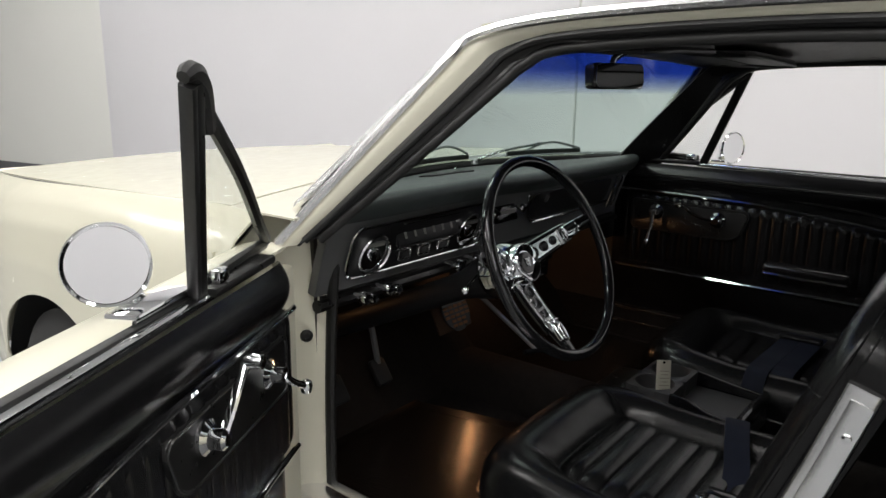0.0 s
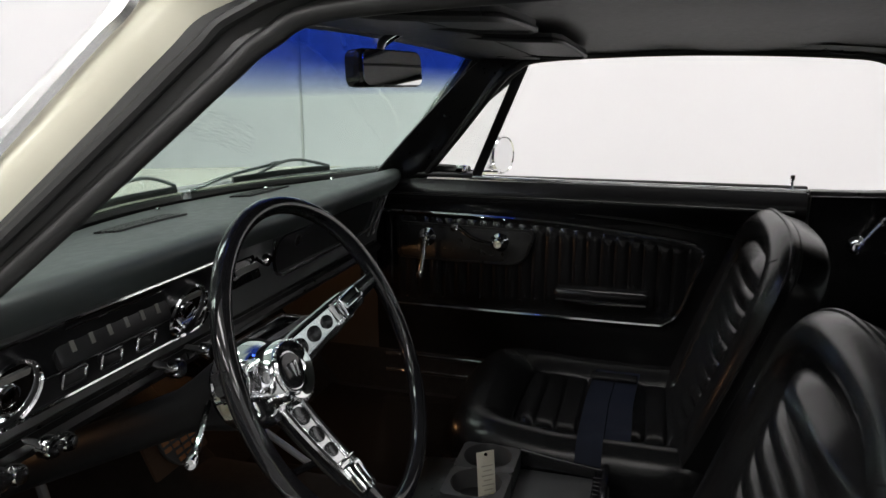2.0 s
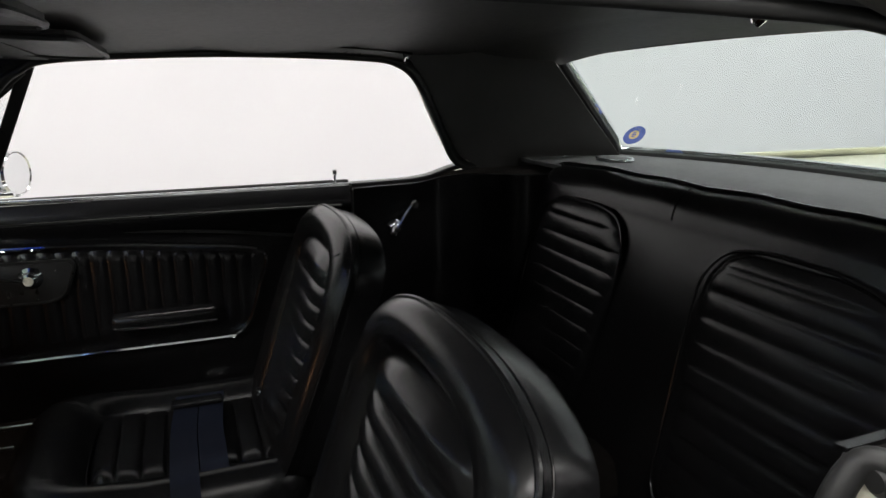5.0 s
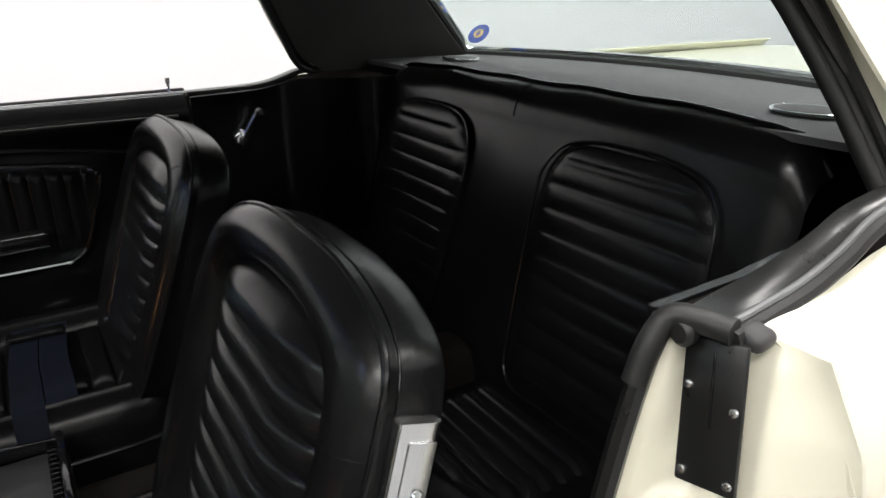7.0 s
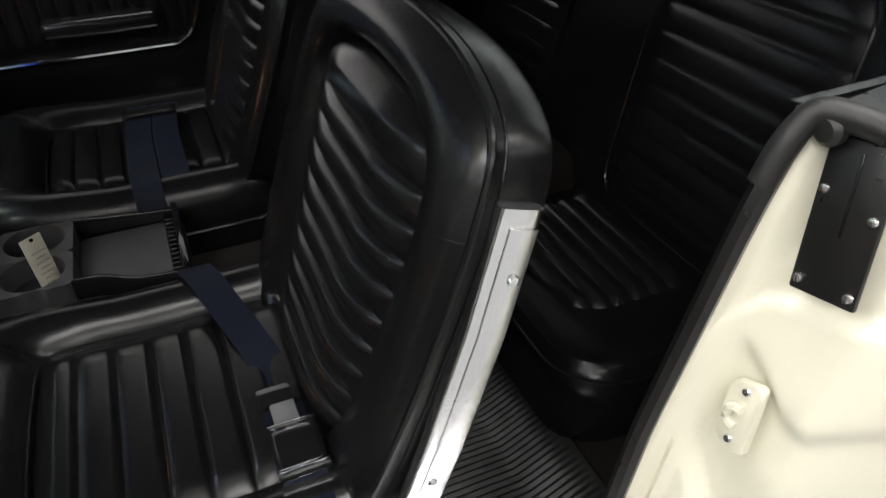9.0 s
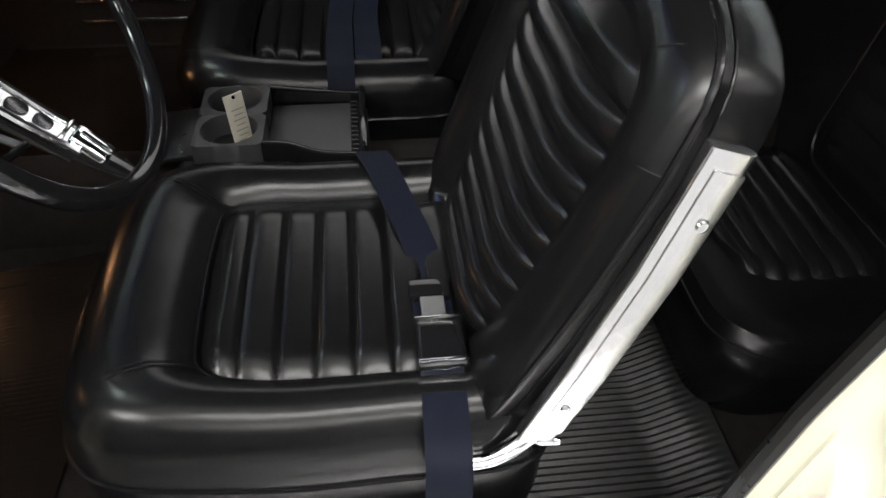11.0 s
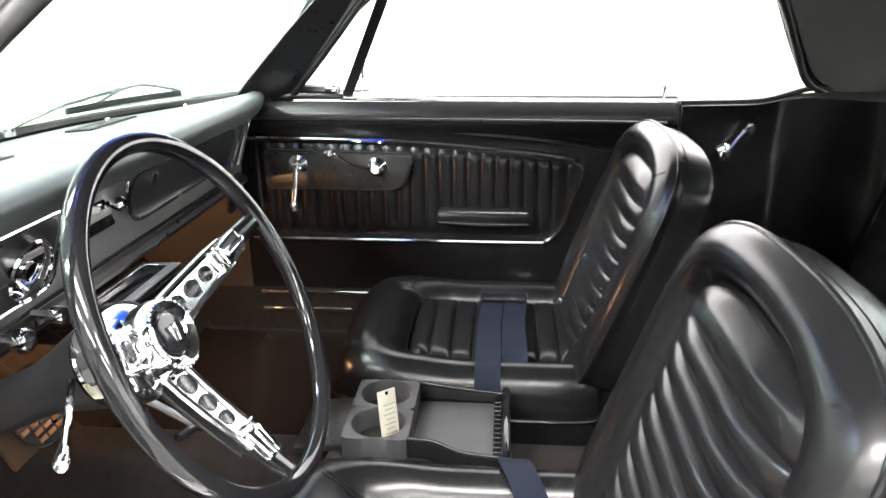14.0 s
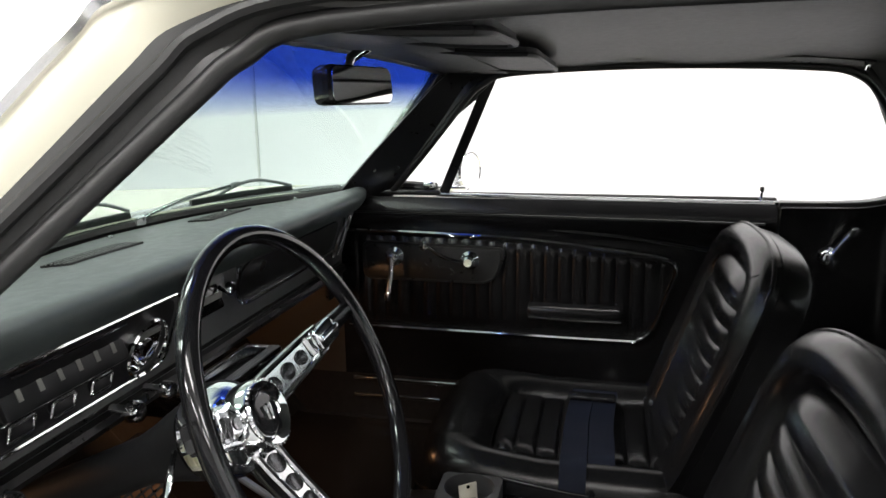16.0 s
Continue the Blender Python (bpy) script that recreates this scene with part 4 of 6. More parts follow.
def bucket_seat(x, label, outer, shift):
    t = thing("bucket_seat", label, "car seat", "front bucket seats", at=pose(x, 0, 0))
    M = pose(0, -0.265, 0.40)
    crown = lambda X, Y: 0.025 * max(0, Y) / 0.26 - 0.03 * max(0, (Y - 0.19) / 0.075) ** 2
    part("cushion", morph(CUSH_OUT, CUSH_INS, [(0.3, 1, -0.085), (0.08, 1, -0.08), (0.02, 1, -0.06), (0.0, 1.0, -0.01), (0.0, 1.005, 0.04), (0.04, 1, 0.078), (0.14, 1, 0.104), (0.30, 1, 0.121), (0.5, 1, 0.128), (0.68, 1, 0.124), (0.84, 1, 0.11), (0.95, 1, 0.095), (1.02, 1, 0.078), (1.3, 0.9, 0.07)], M, crown), VINYL, t, "black vinyl seat cushion with rolled bolsters")
    part("cushion_insert", pleated(CUSH_INS, (0, -0.06), 0.99, 8, M, 0.098, 0.010, 0.0, axis=1, bend=crown, crease=0.3, per=10), VINYL, t, "cross-pleated vinyl insert")
    part("cushion_piping", tube([M @ Vector((1.02 * a, -0.06 + 1.02 * (b + 0.06), 0.095 + crown(a, b))) for a, b in CUSH_INS], 0.0022, 6, True), VINYL, t)
    part("cushion_seam", tube([M @ Vector((1.008 * a, 1.008 * b, 0.035 + crown(a, b))) for a, b in CUSH_OUT], 0.0035, 6, True), VINYL, t)
    for px, py, qx, qy in ((-0.132, 0.096, -0.195, 0.232), (0.132, 0.096, 0.195, 0.232), (-0.138, 0.092, -0.201, 0.228), (0.138, 0.092, 0.201, 0.228)):
        part("corner_seam", tube([M @ Vector((0.97 * lerp(px, qx, k), lerp(py, qy, k), curve_at(CUSH_ROLL, 1 - k) + 0.0004 + crown(lerp(px, qx, k), lerp(py, qy, k)))) for k in [q / 12 for q in range(12)]], 0.0012, 6), VINYL, t)
    part("seat_base", box((0, -0.28, 0.325), (0.42, 0.42, 0.05), 0.01), TRIM_BLACK, t)
    for s in (-1, 1):
        part("seat_rail", box((s * 0.19, -0.28, 0.29), (0.04, 0.46, 0.03), 0.004), DARK_METAL, t)
    part("adjuster_knob", lathe([(0.006, 0), (0.006, 0.02), (0.014, 0.024), (0.014, 0.04), (0, 0.044)], pose(outer * 0.255, -0.045, 0.345, 0, 90 * outer, 0), 16), GLOSS_BLACK, t)
    # backrest, leaning back
    a = radians(19)
    B = Matrix(((-1, 0, 0, 0), (0, -math.sin(a), math.cos(a), shift), (0, math.cos(a), math.sin(a), 0.42), (0, 0, 0, 1)))
    wrap = lambda X, Y: 0.012 * min(1.2, (abs(X) / 0.25) ** 2) * (1 - max(0, min(1, Y / 0.50)))
    side_wrap = lambda X, Y: 0.5 * wrap(X, Y)
    part("backrest", morph(BACK_OUT, BACK_INS, [(k, 1, d) for k, d in ROLL] + [(1.12, 1, -0.014)], B, wrap, front=False), VINYL, t, "black vinyl bolsters rolled round the backrest")
    part("back_shell", morph(BACK_OUT, BACK_INS, [(0.6, 1, -0.068), (0.14, 1, -0.066), (0.05, 1.0, -0.064), (0.0, 0.98, -0.055), (0.0, 0.99, -0.03), (0.0, 0.99, -0.012)], B, side_wrap), VINYL, t, "plain black vinyl back and sides")
    part("back_skirt", surf(lambda u, v: B @ Vector((lambda p, w: (p[0] * lerp(0.99, 1.0, v), p[1], lerp(-0.012 + side_wrap(*p), w - 0.001, v)))(BACK_OUT[int(round(u * len(BACK_OUT))) % len(BACK_OUT)], wrap(*BACK_OUT[int(round(u * len(BACK_OUT))) % len(BACK_OUT)]))), len(BACK_OUT), 3, 0.002), VINYL, t)
    part("back_insert", pleated(BACK_INS, (0, 0.25), 0.99, 11, B, 0.008, 0.018, 0.0, axis=1, bend=lambda X, Y: 0.3 * wrap(X, Y), last=1.8, crease=0.48, per=10, ends=4), VINYL, t, "cross-pleated vinyl insert")
    part("edge_piping", tube([B @ Vector((1.004 * p, q, -0.001 + wrap(p, q))) for p, q in BACK_OUT], 0.0038, 8, True), VINYL, t, "sewn piping round the bolsters")
    part("stitch_line", tube([B @ Vector((0.992 * p, q, -0.016 + side_wrap(p, q))) for p, q in BACK_OUT], 0.0014, 6, True), VINYL, t)
    for sx in (-1, 1):
        for px, pw, qx, qw in ((0.147, 0.459, 0.203, 0.500), (0.172, 0.395, 0.245, 0.412)):
            part("bolster_seam", tube([B @ Vector((sx * lerp(px, qx, k), lerp(pw, qw, k), curve_at(ROLL, 1 - k) + 0.0001 + wrap(lerp(px, qx, k), lerp(pw, qw, k)))) for k in [q / 12 for q in range(13)]], 0.0006, 6), VINYL, t)
    # bright side trim on the outer edge
    ch = part("side_trim", sweep([B @ Vector((-outer * X, w, d)) for X, w, d in ((0.247, 0.088, -0.042), (0.252, 0.20, -0.040), (0.252, 0.33, -0.037), (0.245, 0.450, -0.033))], rounded([(-0.021, -0.007), (0.021, -0.007), (0.021, 0.004), (0.014, 0.008), (-0.021, 0.008)], 0.003, 3), up=(outer, 0, 0)), ALLOY, t, "bright aluminium side trim with screws")
    part("trim_line", sweep([B @ Vector((-outer * X, w, d)) for X, w, d in ((0.2555, 0.11, -0.046), (0.2605, 0.20, -0.044), (0.2605, 0.33, -0.041), (0.2545, 0.434, -0.037))], rounded([(-0.0135, -0.0015), (0.0135, -0.0015), (0.0135, 0.0015), (-0.0135, 0.0015)], 0.001, 2), up=(outer, 0, 0)), ALLOY, ch)
    for w, X in ((0.153, 0.259), (0.388, 0.259)):
        part("trim_screw", lathe([(0.006, 0), (0.005, 0.003), (0, 0.0045)], Matrix.Translation(B @ Vector((-outer * X, w, -0.042))) @ pose(0, 0, 0, 0, 90 * outer, 0), 12), CHROME, ch)
    part("trim_foot", box(B @ Vector((-outer * 0.254, 0.092, -0.055)), (0.006, 0.026, 0.010), 0.003, rot=pose(0, 0, 0, 12)), CHROME, ch)
    part("hinge_arm", sweep(smooth_path([B @ Vector((-outer * 0.247, 0.095, -0.036)), (outer * 0.250, shift - 0.045, 0.478), (outer * 0.250, shift - 0.022, 0.460), (outer * 0.249, shift + 0.012, 0.456)], 5), rounded([(-0.012, -0.005), (0.012, -0.005), (0.012, 0.005), (-0.012, 0.005)], 0.003, 2), up=(outer, 0, 0)), CHROME, t, "bright seat hinge arm")
    return t


bucket_seat(-0.354, "driver bucket seat in black vinyl with pleated inserts", -1, -0.444)
bucket_seat(0.369, "passenger bucket seat in black vinyl with pleated inserts", 1, -0.466)

rear_bench_seat = thing("rear_bench_seat", "black vinyl rear bench with two pleated bucket shapes", "car seat")


def rb(u, v):
    k = abs(2 * u - 1)
    x = lerp(-0.545, 0.545, u) - 0.018
    corner = 0.085 * (1 - (1 - min(0.9999, k) ** 5) ** 0.2)
    z = lerp(0.40, 0.935, v / 0.85)
    y = -1.03 - (z - 0.455) * 0.2717 - 0.02 * k ** 8
    if v > 0.85:
        q = (v - 0.85) / 0.15
        z = 0.935 + 0.063 * math.sin(q * math.pi / 2)
        y = -1.160 - 0.02 * k ** 8 - 0.055 * (1 - math.cos(q * math.pi / 2))
    return (x, y + 0.006 * math.exp(-((x + 0.018) / 0.10) ** 2), z - corner * v + 0.0015 * math.sin(x * 31) * v ** 6)


part("backrest", surf(rb, 52, 40, -0.04), VINYL, rear_bench_seat, "black vinyl rear backrest")
part("top_piping", tube([Vector(rb(i / 30, 0.985)) + Vector((0, 0, 0.002)) for i in range(31)], 0.004, 6), VINYL, rear_bench_seat)
part("centre_seam", tube([Vector(rb(0.5, 0.86 + 0.13 * i / 6)) + Vector((0, 0.0005, 0.0005)) for i in range(7)], 0.0016, 6), VINYL, rear_bench_seat)
for s in (-1, 1):
    o = rounded([(0.13, 0.05), (0.44, 0.05), (0.469, 0.30), (0.456, 0.43), (0.42, 0.477), (0.34, 0.492), (0.21, 0.492), (0.145, 0.478), (0.108, 0.43), (0.108, 0.34)], 0.05, 5)
    a = radians(15.2)
    R = Matrix(((s, 0, 0, -0.018), (0, -math.sin(a), math.cos(a), -1.03), (0, math.cos(a), math.sin(a), 0.455), (0, 0, 0, 1)))
    bend = lambda X, Y: 0.006 * math.exp(-(X / 0.10) ** 2) - 0.02 * (abs(X) / 0.545) ** 8
    part("back_insert", pleated(o, (0.26, 0.24), 1.0, 11, R, 0.003, 0.0035, axis=1, cols=16, bend=bend), VINYL, rear_bench_seat, "cross-pleated vinyl insert")
    part("insert_piping", tube([R @ Vector((x, y, 0.008 + bend(x, y))) for x, y in o], 0.003, 6, True), VINYL, rear_bench_seat)
    cm = pose(s * 0.265, -0.95, 0.40)
    oc = rounded([(-0.255, -0.2), (0.25, -0.2), (0.24, 0.12), (0.19, 0.18), (-0.19, 0.18), (-0.245, 0.12)], 0.06, 5)
    part("cushion", pillow(oc, (0, 0), [(0.95, -0.08), (1.0, -0.04), (1.01, 0.02), (0.98, 0.052), (0.92, 0.068), (0.8, 0.072), (0.5, 0.066)], cm), VINYL, rear_bench_seat)
    part("cushion_insert", pleated(rounded([(s * -0.19, -0.16), (s * 0.125, -0.16), (s * 0.125, 0.05), (s * 0.10, 0.10), (s * -0.15, 0.145), (s * -0.185, 0.10)], 0.04, 5), (s * -0.045, -0.02), 1.0, 9, cm, 0.070, 0.011, axis=1, cols=14), VINYL, rear_bench_seat, "cross-pleated vinyl insert")
    part("cushion_piping", tube([cm @ Vector((0.985 * x, 0.985 * y, 0.05)) for x, y in oc], 0.0035, 6, True), VINYL, rear_bench_seat)
    spk = thing("shelf_speaker", "oval chrome-rimmed speaker grille on the package shelf", "speaker", "shelf speakers", at=pose(0.485, -1.37, 0.986) if s > 0 else pose(-0.458, -1.338, 0.986, 0, 0, 8))
    part("grille", lathe([(0.045, 0), (0.042, 0.007), (0.0, 0.010)], Matrix.Diagonal((1.25, 0.8, 1, 1)), 32), GREY_PLASTIC, spk)
    part("rim", tube([(0.057 * math.cos(k * math.pi / 16), 0.037 * math.sin(k * math.pi / 16), 0.004) for k in range(32)], 0.003, 8, True), CHROME, spk)
part("filler_panel", box((0, -1.0, 0.37), (1.0, 0.35, 0.1), 0.02), CARPET, rear_bench_seat)

# ---- dashboard ----
dash = thing("dashboard", "black padded dashboard with twin recessed fascias and chrome trim", "dashboard")


def pad(u, v):
    k = 2 * u - 1
    x = 0.655 * k
    yb = 0.485 - 0.23 * k * k
    lip = 0.195 - 0.02 * math.exp(-((x + 0.36) / 0.26) ** 4) + 0.03 * k ** 8
    hump = 0.012 * math.exp(-((x + 0.36) / 0.26) ** 4)
    if v < 0.7:
        t = v / 0.7
        return (x, lerp(yb, lip + 0.02, t), 0.950 + 0.016 * math.sin(t * math.pi * 0.55) + hump * t)
    t = (v - 0.7) / 0.3
    return (x, lip + 0.02 - 0.022 * math.sin(t * math.pi * 0.9), 0.966 + hump - 0.045 * (1 - math.cos(t * math.pi / 2)))


part("dash_pad", surf(pad, 60, 34, -0.02), PADDING, dash, "black padded dash top")


def face(u, v):
    x = lerp(-0.65, 0.65, u)
    return (x, lerp(0.245, 0.30, v ** 0.8), lerp(0.925, 0.772, v))


part("fascia", surf(face, 30, 12, -0.02), DARK_METAL, dash, "dark grey metal fascia")
# dash end, added and sized to block courtesy light from the passenger door
part("end_panel", box((0.635, 0.312, 0.81), (0.10, 0.012, 0.26), 0.004), TRIM_BLACK, dash)
part("lower_lip", tube([(x / 10 * 0.65, 0.295, 0.753) for x in range(-10, 11)], 0.013, 8), TRIM_BLACK, dash)
part("under_dash", surf(lambda u, v: (lerp(-0.63, 0.65, u), lerp(0.30, 0.62, v), lerp(0.76, 0.70, v)), 10, 8, -0.01), TRIM_BLACK, dash)


def fascia_frame(x0, x1, z0, z1):
    k = (0.925 - 0.772)
    pts = rounded([(x0, z0), (x1, z0), (x1 + 0.008, z1), (x0, z1)], 0.03, 6)
    return [(x, lerp(0.245, 0.30, ((0.925 - z) / k) ** 0.8), z) for x, z in pts]


def on_face(x, z, out=0.0):
    k = (0.925 - z) / 0.153
    return Vector((x, lerp(0.245, 0.30, k ** 0.8) - out, z))


FT = pose(0, 0, 0, 90 + 18)   # faces the driver, slightly upward
for x0, x1, z0 in ((-0.59, -0.137, 0.795), (0.06, 0.535, 0.822)):
    if x0 < 0:
        part("cluster_bezel", tube([Vector(p) + Vector((0, -0.011, 0)) for p in fascia_frame(x0, x1, 0.796, 0.905)], 0.0034, 8, True, up=(0, 1, 0)), CHROME, dash, "thin chrome bezel")
    part("recess_panel", plate(rounded([(x0 + 0.006, z0 + 0.005), (x1 - 0.006, z0 + 0.005), (x1, 0.90), (x0 + 0.006, 0.90)], 0.028, 5), Matrix(((1, 0, 0, 0), (0, -0.34, -1, 0.5605), (0, 1, -0.34, 0), (0, 0, 0, 1))), 0.004), GAUGE_FACE, dash)
part("glovebox_bezel", tube(smooth_path([on_face(x, z, 0.012) for x, z in ((0.036, 0.902), (0.046, 0.872), (0.066, 0.84), (0.095, 0.821), (0.14, 0.817), (0.34, 0.819), (0.535, 0.824))], 5), 0.0045, 8, up=(0, 1, 0)), CHROME, dash, "curved chrome edge of the glovebox recess")
part("speedometer", box(on_face(-0.355, 0.868, 0.006), (0.205, 0.012, 0.052), 0.006, rot=pose(0, 0, 0, -19)), GAUGE_FACE, dash, "dark strip speedometer")
for i in range(13):
    part("scale_bar", box(on_face(-0.448 + i * 0.0155, 0.866 + 0.002 * (i % 2), 0.0125), (0.007, 0.0015, 0.022 - 0.006 * (i % 2)), 0, rot=pose(0, 0, 0, -19)), DIM_MARKS, dash)
part("scale_line", box(on_face(-0.355, 0.846, 0.0125), (0.195, 0.0015, 0.003), 0, rot=pose(0, 0, 0, -19)), DIM_MARKS, dash)
part("speedometer_rim", tube([on_face(-0.45, 0.895, 0.012), on_face(-0.26, 0.895, 0.012)], 0.002, 6), CHROME, dash)
for gx in (-0.522, -0.203):
    gm = Matrix.Translation(on_face(gx, 0.845, 0.002)) @ FT
    g = part("gauge", lathe([(0.043, 0), (0.043, 0.014), (0.040, 0.017), (0.038, 0.011), (0.0, 0.010)], gm, 32), GAUGE_FACE, dash, "round gauge with chrome ring")
    part("gauge_ring", lathe([(0.0445, 0.0), (0.0445, 0.016), (0.042, 0.019), (0.0395, 0.016), (0.0395, 0.012)], gm, 32), CHROME, g)
    part("gauge_hub", lathe([(0.014, 0.012), (0.013, 0.017), (0, 0.019)], gm, 20), CHROME, g)
    part("gauge_marks", box((0, 0.0, 0), (0.05, 0.008, 0.002), 0, rot=Matrix()), PALE, g).matrix_basis = gm @ pose(0, 0.022, 0.0135)
for gx in (-0.424, -0.360, -0.292):
    part("window_glass", box(on_face(gx, 0.823, 0.012), (0.036, 0.006, 0.018), 0.002, rot=pose(0, 0, 0, -19)), GAUGE_FACE, dash)
    part("warning_window", tube([on_face(gx + dx, 0.823 + dz, 0.0165) for dx, dz in rounded([(-0.018, -0.010), (0.018, -0.010), (0.018, 0.010), (-0.018, 0.010)], 0.003, 3)], 0.0022, 6, True, up=(0, 1, 0)), ALLOY, dash, "thin chrome frame of a warning lamp window")
part("cluster_strip", tube([on_face(-0.485, 0.838, 0.013), on_face(-0.262, 0.838, 0.013)], 0.0018, 6), CHROME, dash)
for x, z, r in ((-0.555, 0.757, 0.013), (-0.532, 0.752, 0.012), (-0.484, 0.76, 0.014), (-0.460, 0.755, 0.012), (-0.172, 0.765, 0.013), (-0.133, 0.749, 0.014), (-0.247, 0.764, 0.016)):
    part("switch_knob", lathe([(r * 0.5, -0.02), (r * 0.5, 0.006), (r, 0.01), (r * 1.02, 0.022), (r * 0.8, 0.027), (0, 0.028)], pose(x, 0.275, z, 90), 18), CHROME, dash, "chrome switch knob")
# radio in the middle of the fascia
rad = part("radio", box(on_face(-0.05, 0.862, 0.006), (0.09, 0.02, 0.045), 0.006, rot=pose(0, 0, 0, -19)), GLOSS_BLACK, dash, "small radio with two chrome knobs")
for x in (-0.112, 0.012):
    part("radio_knob", lathe([(0.013, 0), (0.013, 0.018), (0.01, 0.024), (0, 0.025)], Matrix.Translation(on_face(x, 0.875, 0.0)) @ FT, 18), CHROME, rad)
part("radio_dial", box(on_face(-0.05, 0.868, 0.018), (0.07, 0.004, 0.010), 0.001, rot=pose(0, 0, 0, -19)), PALE, rad)
part("glovebox_latch", lathe([(0.012, 0), (0.012, 0.012), (0, 0.016)], Matrix.Translation(on_face(0.13, 0.885, 0.004)) @ FT, 18), CHROME, dash)
for x in (0.565, 0.60):
    part("end_trim", tube([on_face(x, 0.80, 0.006), on_face(x + 0.006, 0.90, 0.006)], 0.005, 8), CHROME, dash)
def on_pad(x, y, up=0.0):
    k = x / 0.655
    yb, lip = 0.485 - 0.23 * k * k, 0.195 - 0.02 * math.exp(-((x + 0.36) / 0.26) ** 4) + 0.03 * k ** 8
    return Vector(pad((k + 1) / 2, 0.7 * (y - yb) / (lip + 0.02 - yb))) + Vector((0, 0, up))


for x0, x1, y0 in ((-0.25, -0.09, 0.335), (0.13, 0.29, 0.352)):
    for i in range(7):
        part("defrost_slat", sweep([on_pad(lerp(x0, x1, k / 6), y0 + i * 0.007, 0.0015) for k in range(7)], [(-0.0018, -0.001), (0.0018, -0.001), (0.0012, 0.002), (-0.0012, 0.002)]), TRIM_BLACK if i % 2 else RUBBER, dash)
for x in (-0.5, -0.27, 0.0, 0.30, 0.48):
    part("pad_screw", lathe([(0.005, 0), (0.004, 0.003), (0, 0.004)], Matrix.Translation(on_pad(x, 0.462 - 0.23 * (x / 0.655) ** 2, 0.001)), 12), CHROME, dash)

# under-dash unit with chrome edges
unit = thing("under_dash_unit", "black box with chrome edges hung under the dashboard", "car accessory")
part("case", box((0.01, 0.315, 0.70), (0.21, 0.18, 0.05), 0.006), GLOSS_BLACK, unit)
for y, w in ((0.226, 0.022), (0.283, 0.010)):
    part("edge_strip", box((0.01, y, 0.729), (0.214, w, 0.012), 0.003), CHROME, unit)
for k in range(3):
    part("strip_groove", box((0.01, 0.220 + k * 0.006, 0.7355), (0.208, 0.0015, 0.001), 0), DARK_METAL, unit)
for x in (-0.094, 0.114):
    part("side_strip", box((x, 0.255, 0.729), (0.008, 0.05, 0.011), 0.003), CHROME, unit)
for x in (-0.085, 0.105):
    part("hanger", box((x, 0.34, 0.735), (0.012, 0.03, 0.03), 0.003), DARK_METAL, unit)

# ---- steering ----
TAU = radians(25)
WC = Vector((-0.347, -0.05, 0.858))
AX = Vector((0, -math.cos(TAU), math.sin(TAU)))
EX, EU = Vector((1, 0, 0)), Vector((0, math.sin(TAU), math.cos(TAU)))
WM = Matrix(((1, 0, 0, WC.x), (0, EU.y, AX.y, WC.y), (0, EU.z, AX.z, WC.z), (0, 0, 0, 1)))
wheel = thing("steering_wheel", "black three-spoke steering wheel with drilled chrome spokes", "steering wheel")
part("wheel_rim", tube([WM @ Vector((0.194 * math.cos(2 * math.pi * i / 72), 0.194 * math.sin(2 * math.pi * i / 72), 0)) for i in range(72)], 0.0112, 12, True, up=AX), GLOSS_BLACK, wheel, "glossy black wheel rim")
HM = WM @ Matrix.Translation((-0.016, 0.004, -0.024))   # the sunken hub
